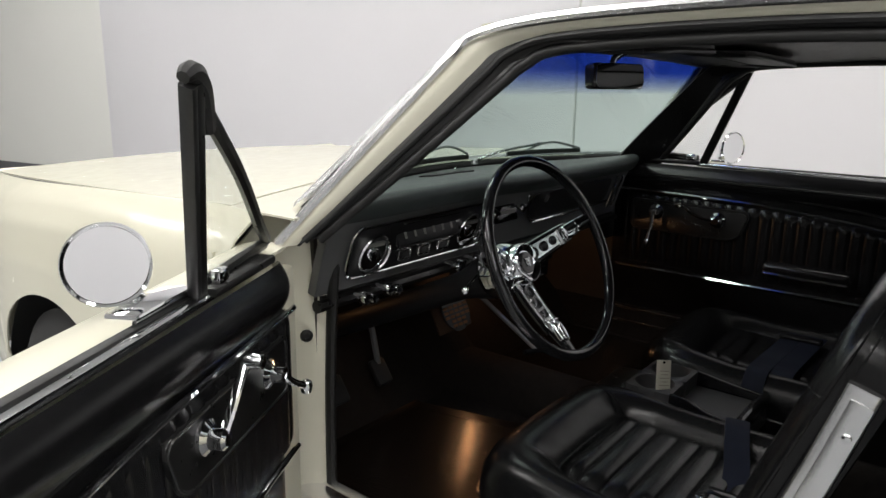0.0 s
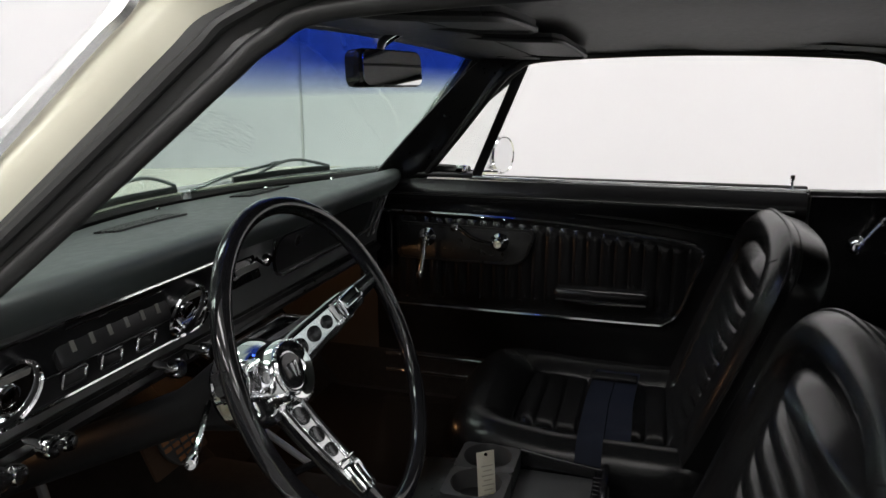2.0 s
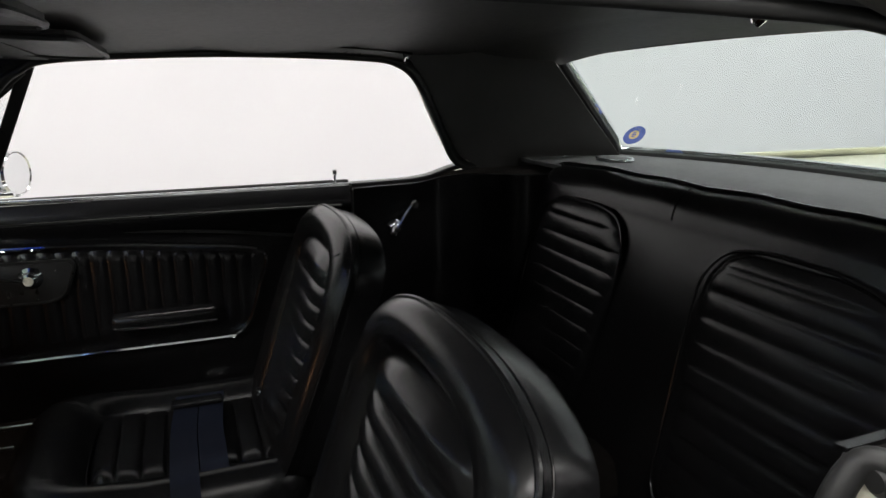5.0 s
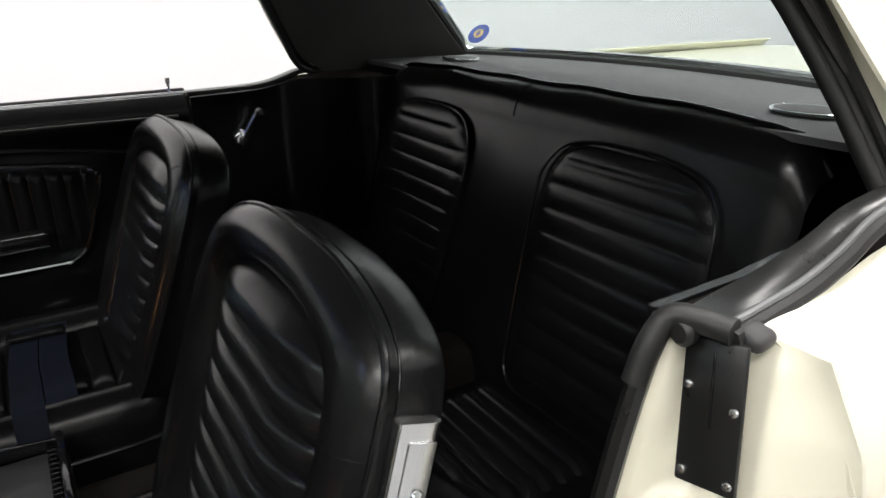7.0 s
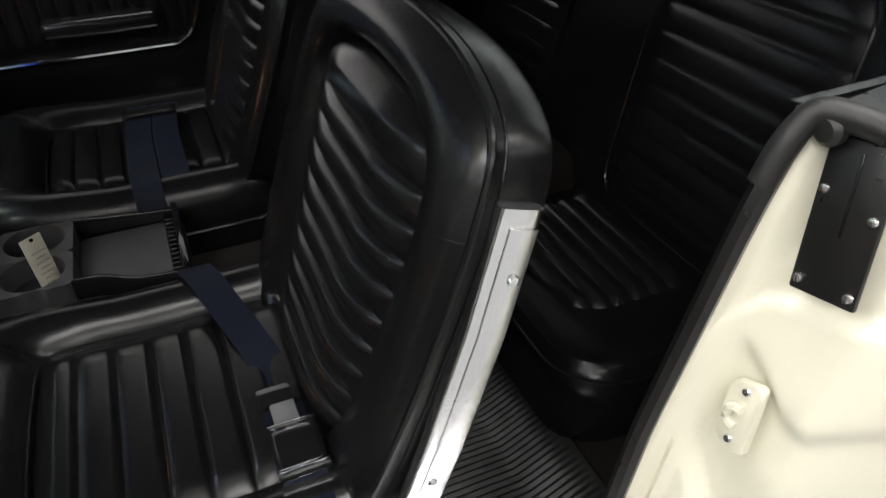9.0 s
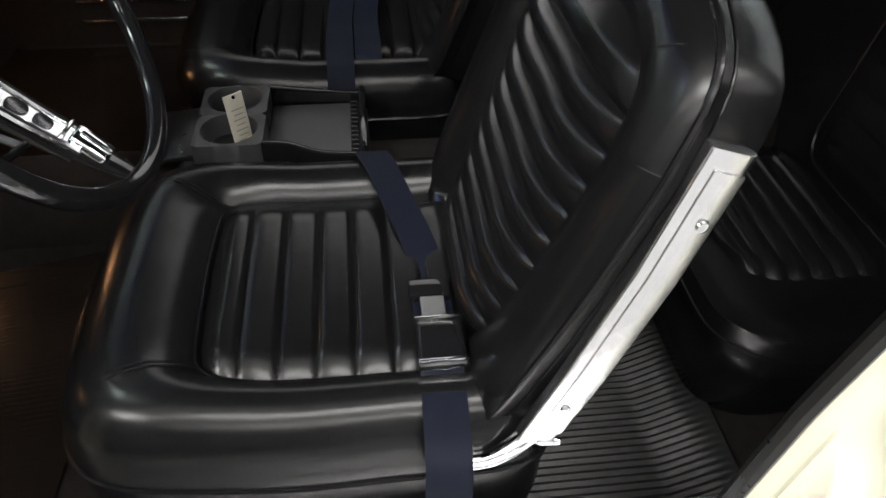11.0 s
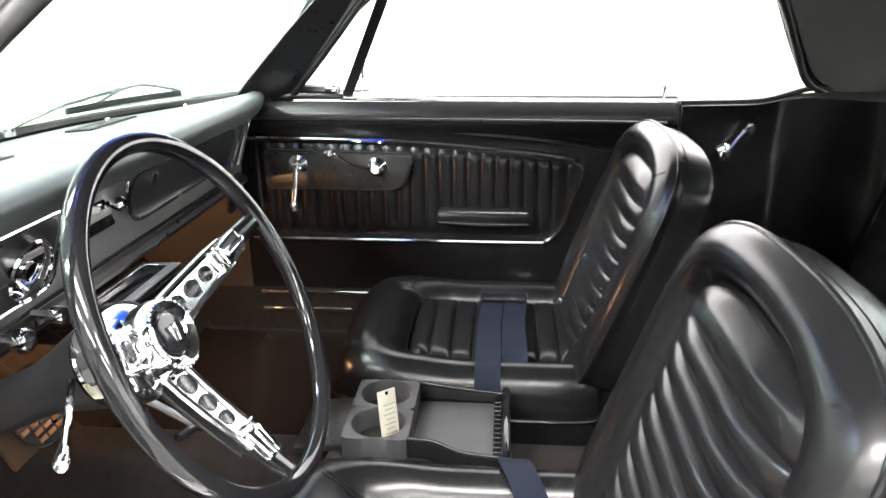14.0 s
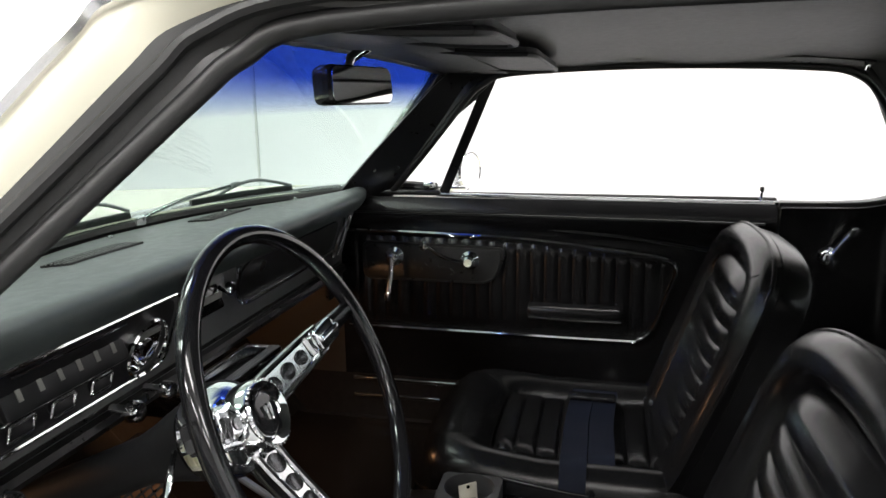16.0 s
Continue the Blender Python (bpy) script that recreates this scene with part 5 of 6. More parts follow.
for ang in (14, 166, 264):
    c, s = math.cos(radians(ang)), math.sin(radians(ang))
    S = HM @ Matrix(((c, -s, 0, 0), (s, c, 0, 0), (0, 0, 1, 0), (0, 0, 0, 1)))
    slope = lambda r: -0.055 + 0.078 * max(0, (r - 0.03) / 0.165) ** 1.2
    wide = lambda r: lerp(0.0215, 0.0155, (r - 0.03) / 0.14)

    def face_plate(u, v, S=S):
        r = lerp(0.032, 0.138, u)
        return S @ Vector((r, lerp(-1, 1, v) * (wide(r) - 0.003), slope(r) + 0.003))
    spk = part("spoke", surf(face_plate, 12, 6, 0.005), SATIN_CHROME, wheel, "chrome spoke with three round holes")
    part("spoke_rail", tube([S @ Vector((r, q * wide(r), slope(r) + 0.003)) for q in (-1, 1) for r in ([0.035, 0.06, 0.09, 0.12, 0.14] if q < 0 else [0.14, 0.12, 0.09, 0.06, 0.035])], 0.0046, 8, up=AX), SATIN_CHROME, spk, "polished raised border")
    part("spoke_body", sweep([S @ Vector((r, 0, slope(r) - 0.010)) for r in (0.030, 0.06, 0.09, 0.12, 0.145)], rounded([(-0.0195, -0.009), (0.0195, -0.009), (0.0195, 0.009), (-0.0195, 0.009)], 0.004, 2), up=AX, taper=lambda k: 1.08 - 0.28 * k), GLOSS_BLACK, spk, "black body of the spoke")
    for r, hr in ((0.056, 0.0125), (0.083, 0.0110), (0.106, 0.0095)):
        hole = part("spoke_hole", lathe([(hr, 0.0), (hr * 0.97, 0.0022), (hr * 0.88, 0.0018), (0.0, 0.0008)], S @ pose(r, 0, slope(r) + 0.003, 0, -20), 24), GUNMETAL, spk)
    part("horn_clip", box((0, 0, 0), (0.004, 0.030, 0.014), 0.0015), CHROME, spk).matrix_basis = S @ pose(0.122, 0, slope(0.122) + 0.008, 0, -18)
    pad = part("horn_bar", box((0, 0, 0), (0.040, 0.030, 0.013), 0.005, 3), CHROME, spk, "chrome horn bar")
    pad.matrix_basis = S @ pose(0.146, 0, slope(0.146) + 0.006, 0, -20)
    part("horn_ridge", box((0, 0, 0), (0.034, 0.010, 0.006), 0.0025, 2), CHROME, spk).matrix_basis = S @ pose(0.146, 0, slope(0.146) + 0.0135, 0, -20)
    part("spoke_root", sweep([S @ Vector((r, 0, slope(r) - 0.003)) for r in (0.140, 0.160, 0.18, 0.192 + 0.016 * c)], rounded([(-0.014, -0.008), (0.014, -0.008), (0.014, 0.006), (-0.014, 0.006)], 0.004, 2), up=AX, taper=lambda k: 1.1 - 0.4 * k), GLOSS_BLACK, spk)
hub = part("hub", lathe([(0.050, -0.112), (0.056, -0.108), (0.057, -0.088), (0.053, -0.070), (0.045, -0.060), (0.038, -0.052)], HM, 40), CHROME, wheel, "chrome hub")
cap = part("horn_cap", lathe([(0.041, -0.058), (0.042, -0.040), (0.040, -0.030), (0.036, -0.025), (0.028, -0.027), (0.024, -0.031), (0.0, -0.032)], HM, 40), CHROME, wheel, "round chrome hub cap with a ribbed ring")
for k in range(48):
    part("cap_rib", box((0.0368, 0, -0.0268), (0.006, 0.0018, 0.0022), 0.0006), ALLOY, cap).matrix_basis = HM @ pose(0, 0, 0, 0, 0, k * 10)
disc = part("emblem_disc", lathe([(0.0230, -0.033), (0.0220, -0.029), (0.0, -0.027)], HM, 28), GLOSS_BLACK, cap)
for dx, dy, w, h, rz in ((-0.004, 0.001, 0.004, 0.018, 8), (0.004, 0.0, 0.004, 0.019, -6), (0.0, 0.006, 0.015, 0.0035, 20)):
    part("emblem", box((0, 0, 0), (w, h, 0.003), 0.001), ALLOY, disc).matrix_basis = HM @ pose(dx, dy, -0.026, 0, 0, rz)
part("hub_shroud", lathe([(0.048, -0.095), (0.050, -0.070), (0.046, -0.060), (0.036, -0.054)], HM @ pose(-0.012, -0.004, 0), 32), CHROME, wheel)
column = thing("steering_column", "gloss black steering column with a chrome turn signal lever", "steering column")
part("jacket", lathe([(0.028, -0.75), (0.030, -0.24), (0.036, -0.21), (0.047, -0.17), (0.050, -0.13), (0.047, -0.105), (0.04, -0.10)], WM, 28), VISOR, column)
LR, LT = Vector((-0.405, 0.092, 0.803)), Vector((-0.566, 0.0, 0.826))
lv = part("signal_lever", tube([LR, LR.lerp(LT, 0.5), LT], 0.0035, 8), CHROME, column, "thin chrome turn signal lever")
part("lever_tip", lathe([(0.0, 0.007), (0.005, 0.005), (0.0068, 0.0), (0.006, -0.010), (0.004, -0.03)], Matrix.Translation(LT) @ (LT - LR).to_track_quat("Z", "Y").to_matrix().to_4x4(), 16), SATIN_CHROME, lv)
part("column_collar", lathe([(0.050, -0.155), (0.053, -0.145), (0.050, -0.135)], WM, 32), GLOSS_BLACK, column)

# ---- pedals, grille, under-dash parts ----
for x, w, nm, lab in ((-0.46, 0.07, "brake_pedal", "black rubber brake pedal on a steel arm"), (-0.30, 0.05, "accelerator_pedal", "black rubber accelerator pedal")):
    p = thing(nm, lab, "pedal")
    part("arm", tube(smooth_path([(x, 0.56, 0.72), (x, 0.50, 0.60), (x, 0.47, 0.48)], 4), 0.008, 8), DARK_METAL, p)
    part("pad", box((x, 0.462, 0.46), (w, 0.02, 0.07), 0.008, rot=pose(0, 0, 0, -35)), RUBBER, p)
sp = thing("speaker_grille", "brown plate with a round slotted grille under the dashboard", "grille")
GP = pose(-0.218, 0.288, 0.641, 90 - 25)
part("plate", box((-0.012, 0.006, -0.006), (0.125, 0.10, 0.008), 0.003), GRILLE_TAN, sp).matrix_basis = GP
part("grille_disc", lathe([(0.05, 0), (0.049, 0.004), (0, 0.005)], GP, 32), TRIM_BLACK, sp)
# slots are solid; their orange stands in for lamplight from behind
for a in range(-2, 3):
    for q in range(-3, 4):
        if (a * 0.019) ** 2 + (q * 0.0115) ** 2 < 0.041 ** 2:
            part("grille_slot", box((a * 0.019, q * 0.0115, 0.0045), (0.015, 0.007, 0.003), 0.0025, 2), GRILLE_GLOW, sp).matrix_basis = GP
br = thing("brake_release", "black T-shaped brake pull handle with chrome end", "handle")
part("bar", tube([(-0.13, 0.14, 0.545), (-0.035, 0.118, 0.53)], 0.007, 8), GLOSS_BLACK, br)
part("shaft", tube([(-0.085, 0.13, 0.538), (-0.09, 0.33, 0.66)], 0.006, 8), DARK_METAL, br)
part("tip", box((-0.03, 0.117, 0.529), (0.022, 0.018, 0.018), 0.005), CHROME, br)

for x, y, watts in ((-0.42, 0.60, COURTESY * 0.5), (0.22, 0.56, COURTESY * 3.0)):
    cl = thing("courtesy_lamp", "small warm courtesy lamp under the dashboard", "lamp", "courtesy lamps")
    part("housing", box((x, y, 0.716), (0.05, 0.03, 0.016), 0.004), TRIM_BLACK, cl)
    part("bulb", lathe([(0.0, -0.012), (0.009, -0.006), (0.009, 0.006), (0, 0.01)], pose(x, y, 0.715), 12), BULB_WARM, cl)
    la = bpy.data.lights.new("courtesy_light", "POINT")
    la.energy, la.color, la.shadow_soft_size = watts, (1.0, 0.5, 0.22), 0.015
    new("courtesy_light", la).location = (x, y, 0.695)

# ---- mirrors, visors, small fittings ----
mir = thing("rear_view_mirror", "black-backed rear view mirror on a chrome stalk", "mirror")
RM = pose(-0.008, 0.0103, 1.199, 0, 0, -12.3) @ pose(0, 0, 0, -4)
o = rounded([(-0.088, -0.028), (0.088, -0.028), (0.087, 0.0285), (-0.087, 0.0285)], 0.016, 5)
BK = RM @ Matrix(((1, 0, 0, 0), (0, 0, -1, 0.022), (0, 1, 0, 0), (0, 0, 0, 1)))
part("shell", pillow(o, (0, 0), [(0.75, 0.0), (0.95, 0.006), (1.0, 0.016), (1.0, 0.034), (0.97, 0.037)], BK), GLOSS_BLACK, mir)
part("mirror_glass", plate([(x * 0.95, z * 0.9) for x, z in o], RM @ Matrix(((1, 0, 0, 0), (0, 0, -1, -0.0155), (0, 1, 0, 0), (0, 0, 0, 1))), 0.002), MIRROR, mir)
part("stalk", tube(smooth_path([(-0.01, 0.02, 1.222), (0.0, 0.016, 1.240), (0.03, -0.01, 1.262)], 4), 0.008, 10), CHROME, mir)
part("mount", box((0.035, -0.022, 1.264), (0.06, 0.034, 0.012), 0.005), CHROME, mir)


def sun_visor(s):
    v = thing("sun_visor", "black vinyl sun visor folded up against the roof", "sun visor", "sun visors")
    def f(u, w):
        k = lerp(0.10, 0.46, u)
        round_end = 0.012 * (max(0, 1 - u * 8) ** 2 + max(0, 1 - (1 - u) * 8) ** 2)
        return (s * k, lerp(-0.05, -0.245 + round_end, w) - 0.02 * (k / 0.5) ** 2, 1.262 - 0.016 * w - 0.017 * (k / 0.5) ** 2 - 0.004 * math.sin(w * math.pi))
    part("pad", surf(f, 20, 12, 0.011 * s), VISOR, v)
    part("edge", tube([Vector(f(0, q / 8)) for q in range(8)] + [Vector(f(u / 16, 1)) for u in range(17)] + [Vector(f(1, 1 - q / 8)) for q in range(1, 9)], 0.0045, 8), VISOR, v, "sewn edge piping")
    part("bracket", box((s * 0.48, -0.075, 1.240), (0.034, 0.022, 0.014), 0.006), TRIM_BLACK, v)
    part("pivot_rod", tube([(s * 0.10, -0.056, 1.262), (s * 0.06, -0.052, 1.264)], 0.005, 8), CHROME, v)
    return v


sun_visor(-1)
sun_visor(1)
for s in (-1, 1):
    h = thing("coat_hook", "small chrome coat hook on the roof rail", "hook", "coat hooks")
    part("base", box((s * 0.53, -0.845, 1.245), (0.016, 0.012, 0.026), 0.004), CHROME, h)
    part("prong", tube(smooth_path([(s * 0.525, -0.845, 1.238), (s * 0.51, -0.845, 1.226), (s * 0.505, -0.845, 1.236)], 3), 0.004, 8), CHROME, h)
    if s < 0:
        continue
    q = thing("quarter_window_crank", "chrome quarter window crank on the vinyl panel", "crank")
    C = Matrix(((0, 0, -s, s * 0.682), (s, 0, 0, -0.856), (0, 1, 0, 0.822), (0, 0, 0, 1)))
    part("base", lathe([(0.024, 0), (0.024, 0.006), (0.015, 0.012), (0.013, 0.03), (0, 0.033)], C), CHROME, q)
    part("arm", tube(smooth_path([(s * 0.655, -0.856, 0.822), (s * 0.65, -0.875, 0.855), (s * 0.645, -0.894, 0.885)], 4), 0.0075, 8, flat=0.8), ALLOY, q)
    part("knob", lathe([(0.0, 0.024), (0.010, 0.022), (0.0115, 0.01), (0.008, 0)], Matrix(((0, 0, -s, s * 0.648), (s, 0, 0, -0.895), (0, 1, 0, 0.888), (0, 0, 0, 1))), 14), SATIN_CHROME, q)
    sc = thing("trim_screw", "small chrome trim screw in the quarter panel", "screw")
    part("head", lathe([(0.005, 0), (0.004, 0.003), (0, 0.004)], Matrix(((0, 0, -s, s * 0.684), (s, 0, 0, -1.05), (0, 1, 0, 0.927), (0, 0, 0, 1))), 12), CHROME, sc)

# ---- console, tag, belts ----
con = thing("console_tray", "grey plastic console with two cup holders and a tray", "console")
part("base", box((0.012, -0.21, 0.462), (0.19, 0.30, 0.05), 0.01), TRIM_BLACK, con)


def cup_plate():
    """A block with two round wells sunk into it."""
    bm = bmesh.new()
    n = 40
    def ring(cx, r, z):
        return [bm.verts.new((cx + r * math.cos(2 * math.pi * i / n), -0.142 + r * math.sin(2 * math.pi * i / n), z)) for i in range(n)]
    for cx, x0, x1 in ((-0.028, -0.073, 0.0185), (0.065, 0.0185, 0.112)):
        def edge(i):
            a = 2 * math.pi * i / n
            dx, dy = math.cos(a), math.sin(a)
            k = min(((x1 - cx) if dx > 0 else (cx - x0)) / max(1e-6, abs(dx)), 0.054 / max(1e-6, abs(dy)), 0.067)
            return (cx + dx * k, -0.142 + dy * k)
        low = [bm.verts.new((*edge(i), 0.482)) for i in range(n)]
        out = [bm.verts.new((*edge(i), 0.523)) for i in range(n)]
        rows = [low, out, ring(cx, 0.0445, 0.526), ring(cx, 0.0425, 0.522), ring(cx, 0.039, 0.486)]
        for a, b in zip(rows, rows[1:]):
            for i in range(n):
                bm.faces.new((a[i], a[(i + 1) % n], b[(i + 1) % n], b[i]))
        bm.faces.new(rows[-1])
    return bm


part("cup_plate", cup_plate(), GREY_PLASTIC, con, "grey plastic block with two round wells")
for cx in (-0.028, 0.065):
    part("cup_well", lathe([(0.0385, 0), (0.0385, 0.004), (0, 0.0045)], pose(cx, -0.142, 0.4885), 28), RUBBER, con)
WALL_PROFILE = rounded([(-0.006, -0.03), (0.006, -0.03), (0.006, 0.004), (-0.006, 0.004)], 0.004, 2)
part("tray_wall", sweep(smooth_path([(-0.070, -0.195, 0.522), (-0.074, -0.235, 0.521), (-0.082, -0.285, 0.508), (-0.084, -0.358, 0.503)], 6), WALL_PROFILE), GLOSS_BLACK, con, "curved tray side wall")
part("tray_wall", sweep(smooth_path([(0.110, -0.195, 0.520), (0.109, -0.27, 0.510), (0.106, -0.358, 0.503)], 6), WALL_PROFILE), GLOSS_BLACK, con, "curved tray side wall")
part("side_ledge", box((0.0195, -0.045, 0.487), (0.15, 0.085, 0.012), 0.005, rot=pose(0, 0, 0, -6)), TRIM_BLACK, con)
part("tray_wall", box((0.0135, -0.352, 0.497), (0.195, 0.012, 0.044), 0.005), GLOSS_BLACK, con)
part("tray_floor", box((0.0135, -0.275, 0.486), (0.172, 0.15, 0.008), 0.002), GREY_PLASTIC, con)
for k in range(12):
    part("tray_rib", box((-0.062 + k * 0.0135, -0.338, 0.4945), (0.005, 0.014, 0.012), 0.001), GLOSS_BLACK, con)
con.location = (0.012, -0.004, -0.014)
tag = thing("key_tag", "ivory card tag with a brass key resting in the cup holder", "tag")
tag.location = (0.008, -0.004, -0.016)
TM = pose(-0.016, -0.158, 0.535, 0, 0, -52) @ pose(0, 0, 0, -8)
part("card", box((0, 0, 0), (0.033, 0.0025, 0.092), 0.001), TAG_CARD, tag).matrix_basis = TM
for i in range(7):
    part("print_bar", box((0, -0.0018, 0), (0.016 if i % 2 else 0.022, 0.0006, 0.0016), 0), TAG_PRINT, tag).matrix_basis = TM @ pose(0.002, 0, (i - 3) * 0.0085 - 0.005)
part("hole", lathe([(0.003, 0), (0.003, 0.001), (0, 0.001)], TM @ pose(0, -0.0012, 0.041, 90), 12), GLOSS_BLACK, tag)
part("key", lathe([(0.012, 0), (0.012, 0.003), (0, 0.0035)], TM @ pose(0.006, -0.012, -0.036, 90), 16), BRASS, tag)


def belt(x, pts, w, nm, label):
    t = thing("seat_belt", label, "seat belt", "lap belts")
    part("webbing", sweep(smooth_path(pts, 6), [(-w, -0.0012), (w, -0.0012), (w, 0.0012), (-w, 0.0012)], up=(0, 0, 1)), BELT, t)
    return t


b = belt(0, [(-0.095, -0.40, 0.40), (-0.10, -0.375, 0.49), (-0.125, -0.365, 0.528), (-0.18, -0.378, 0.54), (-0.24, -0.396, 0.528), (-0.31, -0.418, 0.51), (-0.38, -0.43, 0.50)], 0.022, "", "navy blue lap belt between cushion and backrest")
part("anchor", box((-0.095, -0.40, 0.41), (0.05, 0.01, 0.06), 0.003), DARK_METAL, b)
b = belt(0, [(-0.36, -0.425, 0.502), (-0.44, -0.425, 0.512), (-0.52, -0.425, 0.522), (-0.59, -0.422, 0.522), (-0.638, -0.42, 0.503), (-0.652, -0.418, 0.44), (-0.655, -0.41, 0.37)], 0.023, "", "navy blue lap belt hanging over the seat edge")
bu = part("buckle", box((-0.505, -0.426, 0.532), (0.058, 0.052, 0.020), 0.006, 3), GLOSS_BLACK, b, "black belt buckle with chrome edges")
for dx in (-0.030, 0.030):
    part("buckle_edge", box((-0.505 + dx, -0.426, 0.534), (0.004, 0.053, 0.022), 0.0015), CHROME, bu)
part("tongue", box((-0.448, -0.424, 0.524), (0.045, 0.028, 0.006), 0.002), DARK_METAL, b, "dull steel belt tongue")
part("adjuster", box((-0.405, -0.423, 0.516), (0.03, 0.05, 0.012), 0.004), GLOSS_BLACK, b)
for dx, dy in ((0.0, -0.022), (0.02, -0.072)):
    pb = belt(0, [(0.11 + dx, -0.30 + dy, 0.37), (0.115 + dx, -0.30 + dy, 0.45), (0.15 + dx, -0.30 + dy, 0.525), (0.24, -0.30 + dy, 0.53), (0.36, -0.30 + dy, 0.523), (0.50, -0.31 + dy, 0.53)], 0.024, "", "navy blue lap belt laid across the passenger cushion")
    part("adjuster", box((0.455, -0.303 + dy, 0.534), (0.03, 0.052, 0.012), 0.004), GLOSS_BLACK, pb, "black belt adjuster")
bk = thing("belt_buckle", "chrome lap belt buckle beside the passenger seat", "buckle")
part("body", box((0.655, -0.40, 0.475), (0.03, 0.05, 0.02), 0.005), CHROME, bk)

# ---- floor mats ----
def floor_mat(label, x0, x1, y0, y1, ribs_x, n, tilt=0.0, rib=0.0018, stuff=None):
    """A ribbed rubber mat laid on the carpet."""
    t = thing("floor_mat", label, "floor mat", "floor mats")
    def fn(u, v):
        y = lerp(y0, y1, v)
        x = lerp(x0, x1 + tilt * (1 - v), u)
        w = math.sin((u if ribs_x else v) * n * 2 * math.pi)
        rim = min(u, 1 - u) * 12 < 1 or min(v, 1 - v) * 12 < 1
        return (x, y, pan_z(x, y) + 0.009 + (0.0006 if rim else rib * w))
    part("rubber", surf(fn, n * 4 if ribs_x else 24, 24 if ribs_x else n * 6, 0.006), stuff or MAT_RUBBER, t)
    return t


floor_mat("black ribbed rubber mat in the driver footwell", -0.635, -0.20, 0.02, 0.425, True, 60, 0.10, 0.00016)
floor_mat("black ribbed rubber mat behind the driver seat", -0.63, -0.16, -0.80, -0.47, True, 44, stuff=RUBBER)
floor_mat("black ribbed rubber mat in the passenger footwell", 0.15, 0.62, 0.02, 0.425, True, 60, 0.0, 0.0002)

# ---- driver-side jamb fittings ----
lp = thing("jamb_cover", "black cover plate with four screws on the door jamb", "cover plate")
JM = pose(-0.752, -0.783, 0.862, 0, 0, 4) @ pose(0, 0, 0, 13) @ pose(0, 0, 0, 0, 10)
part("plate", box((0, 0, 0.003), (0.050, 0.006, 0.112), 0.0025), TRIM_BLACK, lp).matrix_basis = JM
part("fold", box((-0.001, 0.0035, 0.022), (0.002, 0.002, 0.058), 0.0008), GLOSS_BLACK, lp).matrix_basis = JM
for x, z in ((-0.019, 0.010), (0.019, 0.022), (-0.019, -0.044), (0.019, -0.044)):
    part("screw", lathe([(0.0038, 0), (0.0032, 0.0017), (0, 0.0024)], JM @ pose(x, 0.003, z, -90), 12), ALLOY, lp)
st = thing("striker_plate", "cream painted door striker with latch pin", "striker")
SM = pose(-0.750, -0.752, 0.690, 0, 0, 4) @ pose(0, 0, 0, 10) @ Matrix(((1, 0, 0, 0), (0, 0, 1, 0), (0, 1, 0, 0), (0, 0, 0, 1)))
part("plate", plate(rounded([(-0.016, -0.034), (0.013, -0.032), (0.018, 0.026), (-0.010, 0.036)], 0.008, 5), SM, 0.009, 0.003), JAMB_PAINT, st)
part("pin", tube([SM @ Vector((0.009 * math.cos(k), 0.009 * math.sin(k), 0.012)) for k in (-1.8, -1.2, -0.6, 0, 0.6, 1.2, 1.8)], 0.0045, 8), JAMB_PAINT, st, "raised crescent-shaped latch pin")
for x, y in ((0.002, 0.024), (0.0, -0.024)):
    part("screw", lathe([(0.004, 0), (0.003, 0.002), (0, 0.0022)], SM @ pose(x, y, 0.009), 12), ALLOY, st)

# ---- outside fittings ----
for s, y in ((1, -0.015),):
    em = thing("passenger_side_mirror", "round chrome door mirror on the passenger side", "mirror")
    part("head", lathe([(0.0, -0.035), (0.03, -0.03), (0.05, -0.012), (0.054, 0.0), (0.051, 0.006), (0.048, 0.002)], pose(0.862, -0.002, 0.987, 90, 0, -22), 28), CHROME, em)
    part("glass", lathe([(0.048, 0.0035), (0.0, 0.0036)], pose(0.862, -0.002, 0.987, 90, 0, -22), 28), MIRROR, em)
    part("stem", tube(smooth_path([(0.862, 0.035, 0.955), (0.84, 0.04, 0.945), (0.80, 0.04, 0.94)], 3), 0.009, 8), CHROME, em)
    part("foot", box((0.79, 0.04, 0.949), (0.035, 0.10, 0.012), 0.005), CHROME, em)
dm = thing("driver_side_mirror", "round chrome door mirror on the open driver door", "mirror")
DG = Matrix.Translation((-1.14, 0.095, 0.968)) @ Matrix.Scale(0.77, 4) @ (Vector((-0.45, -0.88, 0.16))).to_track_quat("Z", "Y").to_matrix().to_4x4()
part("head", lathe([(0.0, -0.05), (0.035, -0.044), (0.058, -0.022), (0.066, 0.0), (0.064, 0.007), (0.059, 0.002)], DG, 36), CHROME, dm)
part("glass", lathe([(0.059, 0.0035), (0.0, 0.0036)], DG, 36), MIRROR, dm)
part("stem", tube(smooth_path([(-1.11, 0.115, 0.92), (-1.10, 0.115, 0.912), (-1.095, 0.11, 0.90)], 3), 0.014, 10), CHROME, dm)
part("foot", box((-1.09, 0.095, 0.909), (0.13, 0.045, 0.014), 0.006, rot=pose(0, 0, 0, 0, 0, 29)), CHROME, dm)


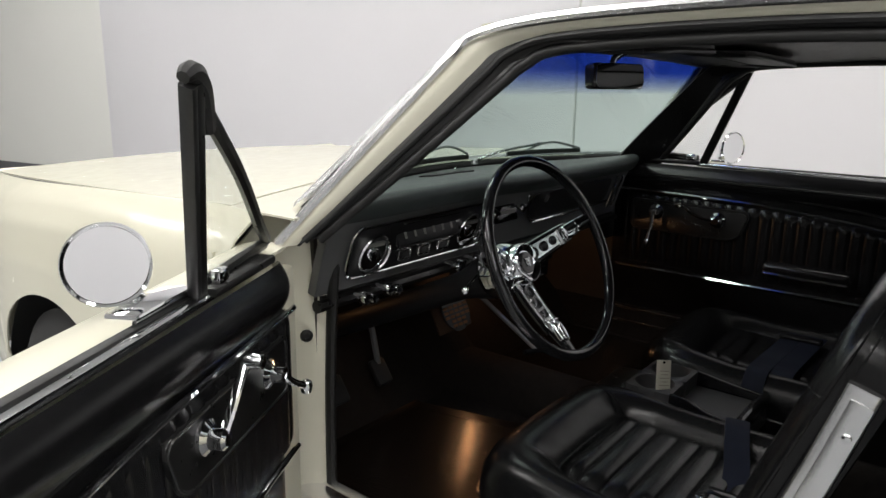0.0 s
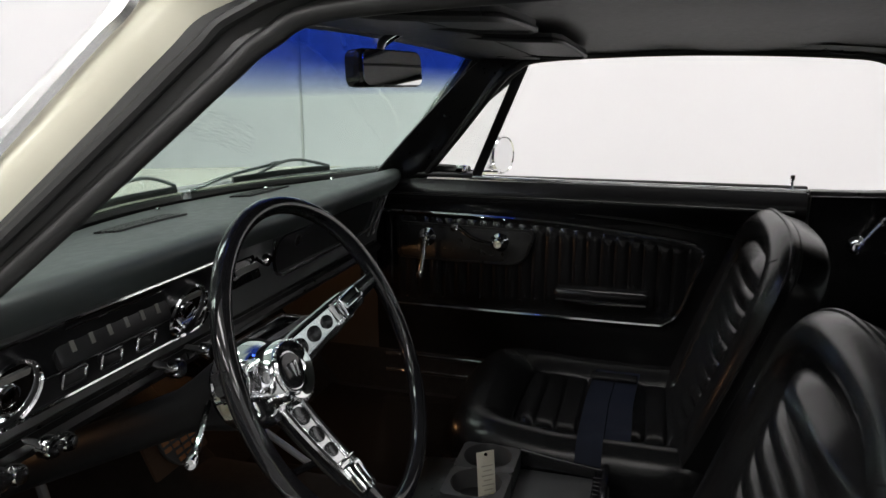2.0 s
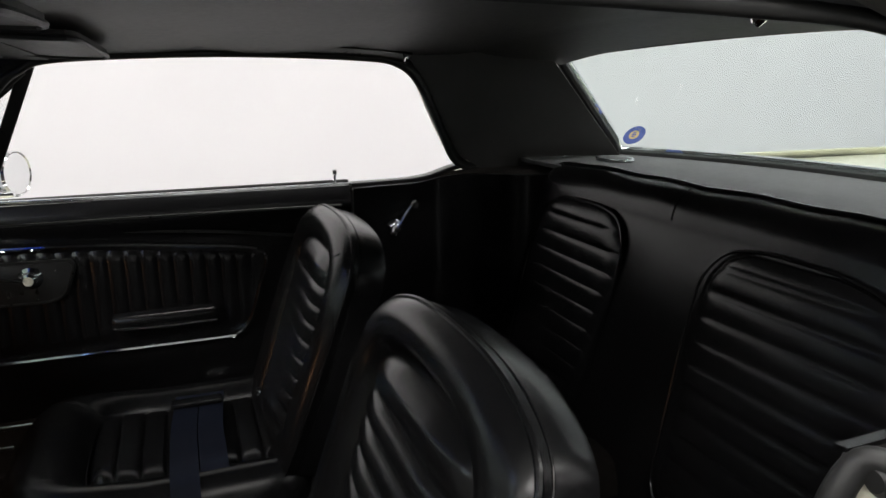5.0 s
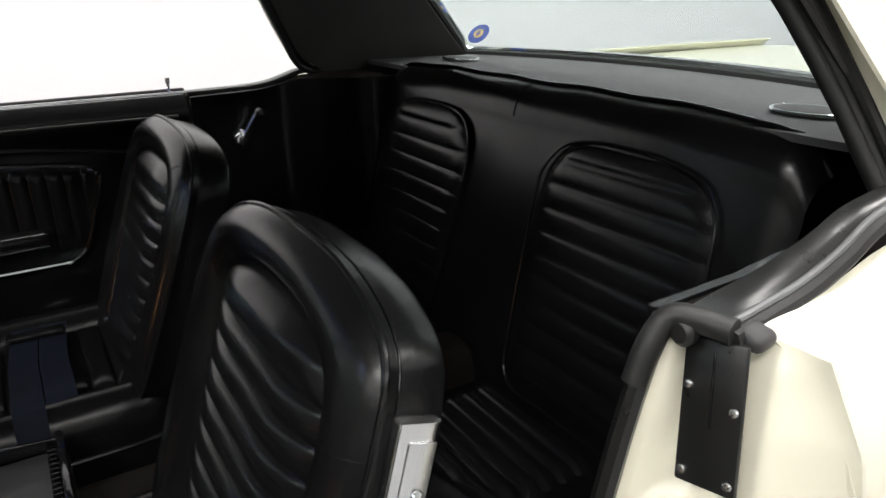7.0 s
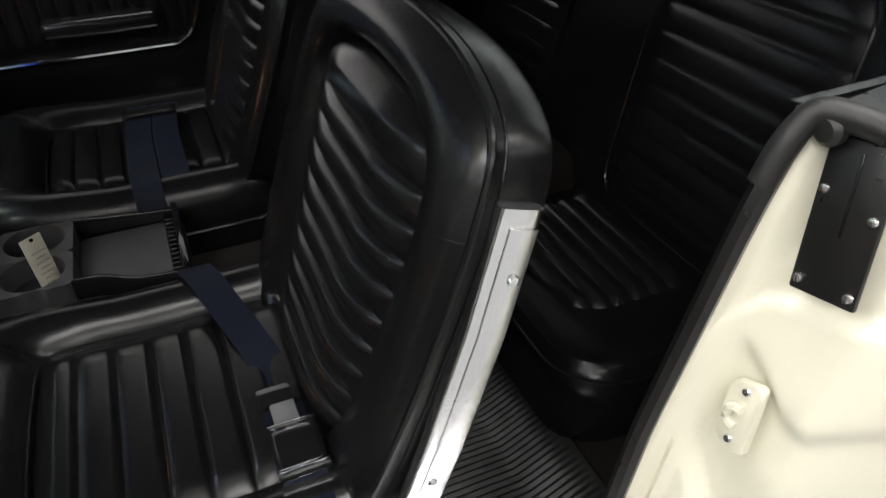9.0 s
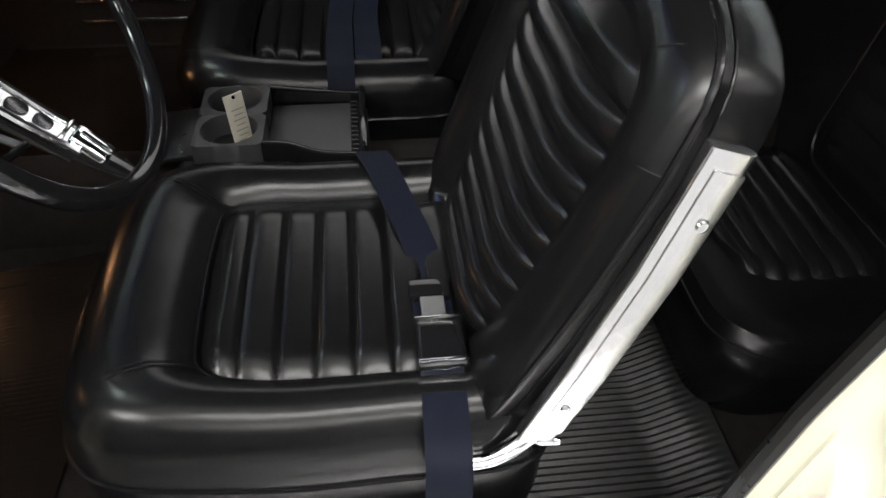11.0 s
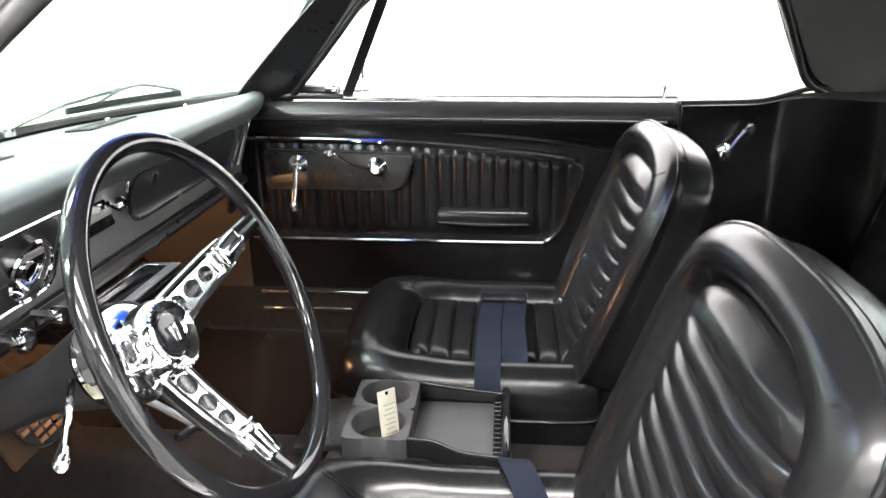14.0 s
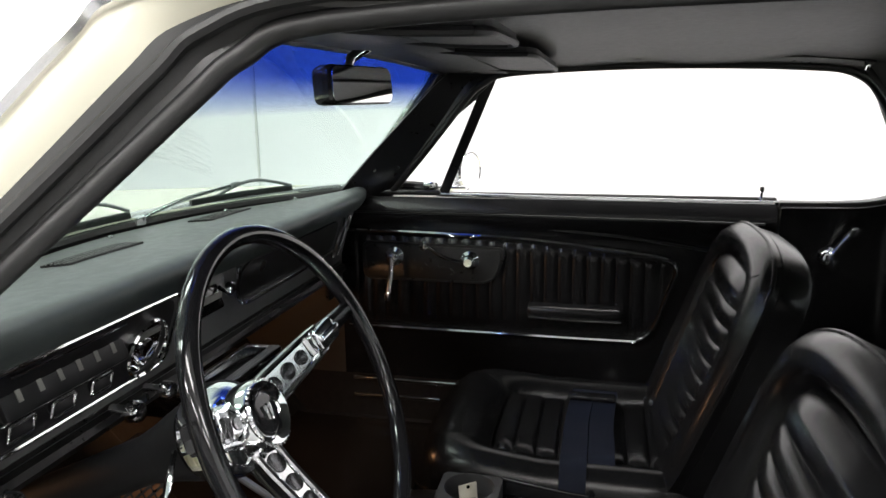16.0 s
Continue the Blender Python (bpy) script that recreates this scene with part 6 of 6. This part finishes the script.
def wiper(blade, bow, arm):
    """A parked wiper; each line runs over the outside of the glass in shares of its width and height."""
    w = thing("wiper", "dark windshield wiper with a bright arm, parked on the glass", "wiper", "windshield wipers")
    def on(p, out):
        return Vector(ws(*p)) + Vector((0, 0.55, 0.83)) * out
    part("blade", sweep(smooth_path([on(p, 0.009) for p in blade], 5), rounded([(-0.004, -0.008), (0.004, -0.008), (0.003, 0.005), (-0.003, 0.005)], 0.002, 2)), RUBBER, w, "black rubber wiper blade")
    part("bow", tube(smooth_path([on(p, o) for p, o in zip(bow, (0.012, 0.022, 0.024, 0.012))], 5), 0.0035, 8), DARK_METAL, w, "arched bow over the blade")
    part("arm", tube(smooth_path([on(p, o) for p, o in zip(arm, (0.006, 0.014, 0.020))], 5), 0.0042, 8), SATIN_CHROME, w, "bright wiper arm")
    part("knuckle", box(on(arm[-1], 0.020), (0.03, 0.010, 0.010), 0.003), DARK_METAL, w)
    part("pivot", lathe([(0.014, 0), (0.013, 0.014), (0, 0.018)], Matrix.Translation(on(arm[0], -0.004)), 16), CHROME, w)


wiper([(0.31, 0.05), (0.43, 0.06), (0.555, 0.05)], [(0.36, 0.07), (0.42, 0.12), (0.48, 0.12), (0.55, 0.065)], [(0.24, -0.02), (0.32, 0.09), (0.40, 0.125)])
wiper([(0.67, 0.05), (0.76, 0.06), (0.86, 0.06)], [(0.72, 0.06), (0.76, 0.10), (0.80, 0.10), (0.86, 0.065)], [(0.585, 0.0), (0.66, 0.07), (0.745, 0.105)])
stk = thing("sticker", "round blue sticker with gold print on the rear window", "sticker", at=Matrix.Translation(Vector(rw(0.93, 0.22)) + Vector((-0.004, 0.012, 0))) @ pose(0, 0, 0, -45, 0, 18))
part("disc", lathe([(0.030, 0), (0.030, 0.001), (0, 0.0011)], None, 28), BLUE_PRINT, stk)
part("print_ring", lathe([(0.014, 0.001), (0.014, 0.002), (0.0, 0.0021)], None, 20), GOLD_PRINT, stk, "faded gold print")
for x, y, w, h in ((0, 0, 0.012, 0.004), (0, 0.006, 0.008, 0.003), (0, -0.006, 0.008, 0.003)):
    part("print_bar", box((x, y, 0.0025), (w, h, 0.001), 0), BLUE_PRINT, stk)
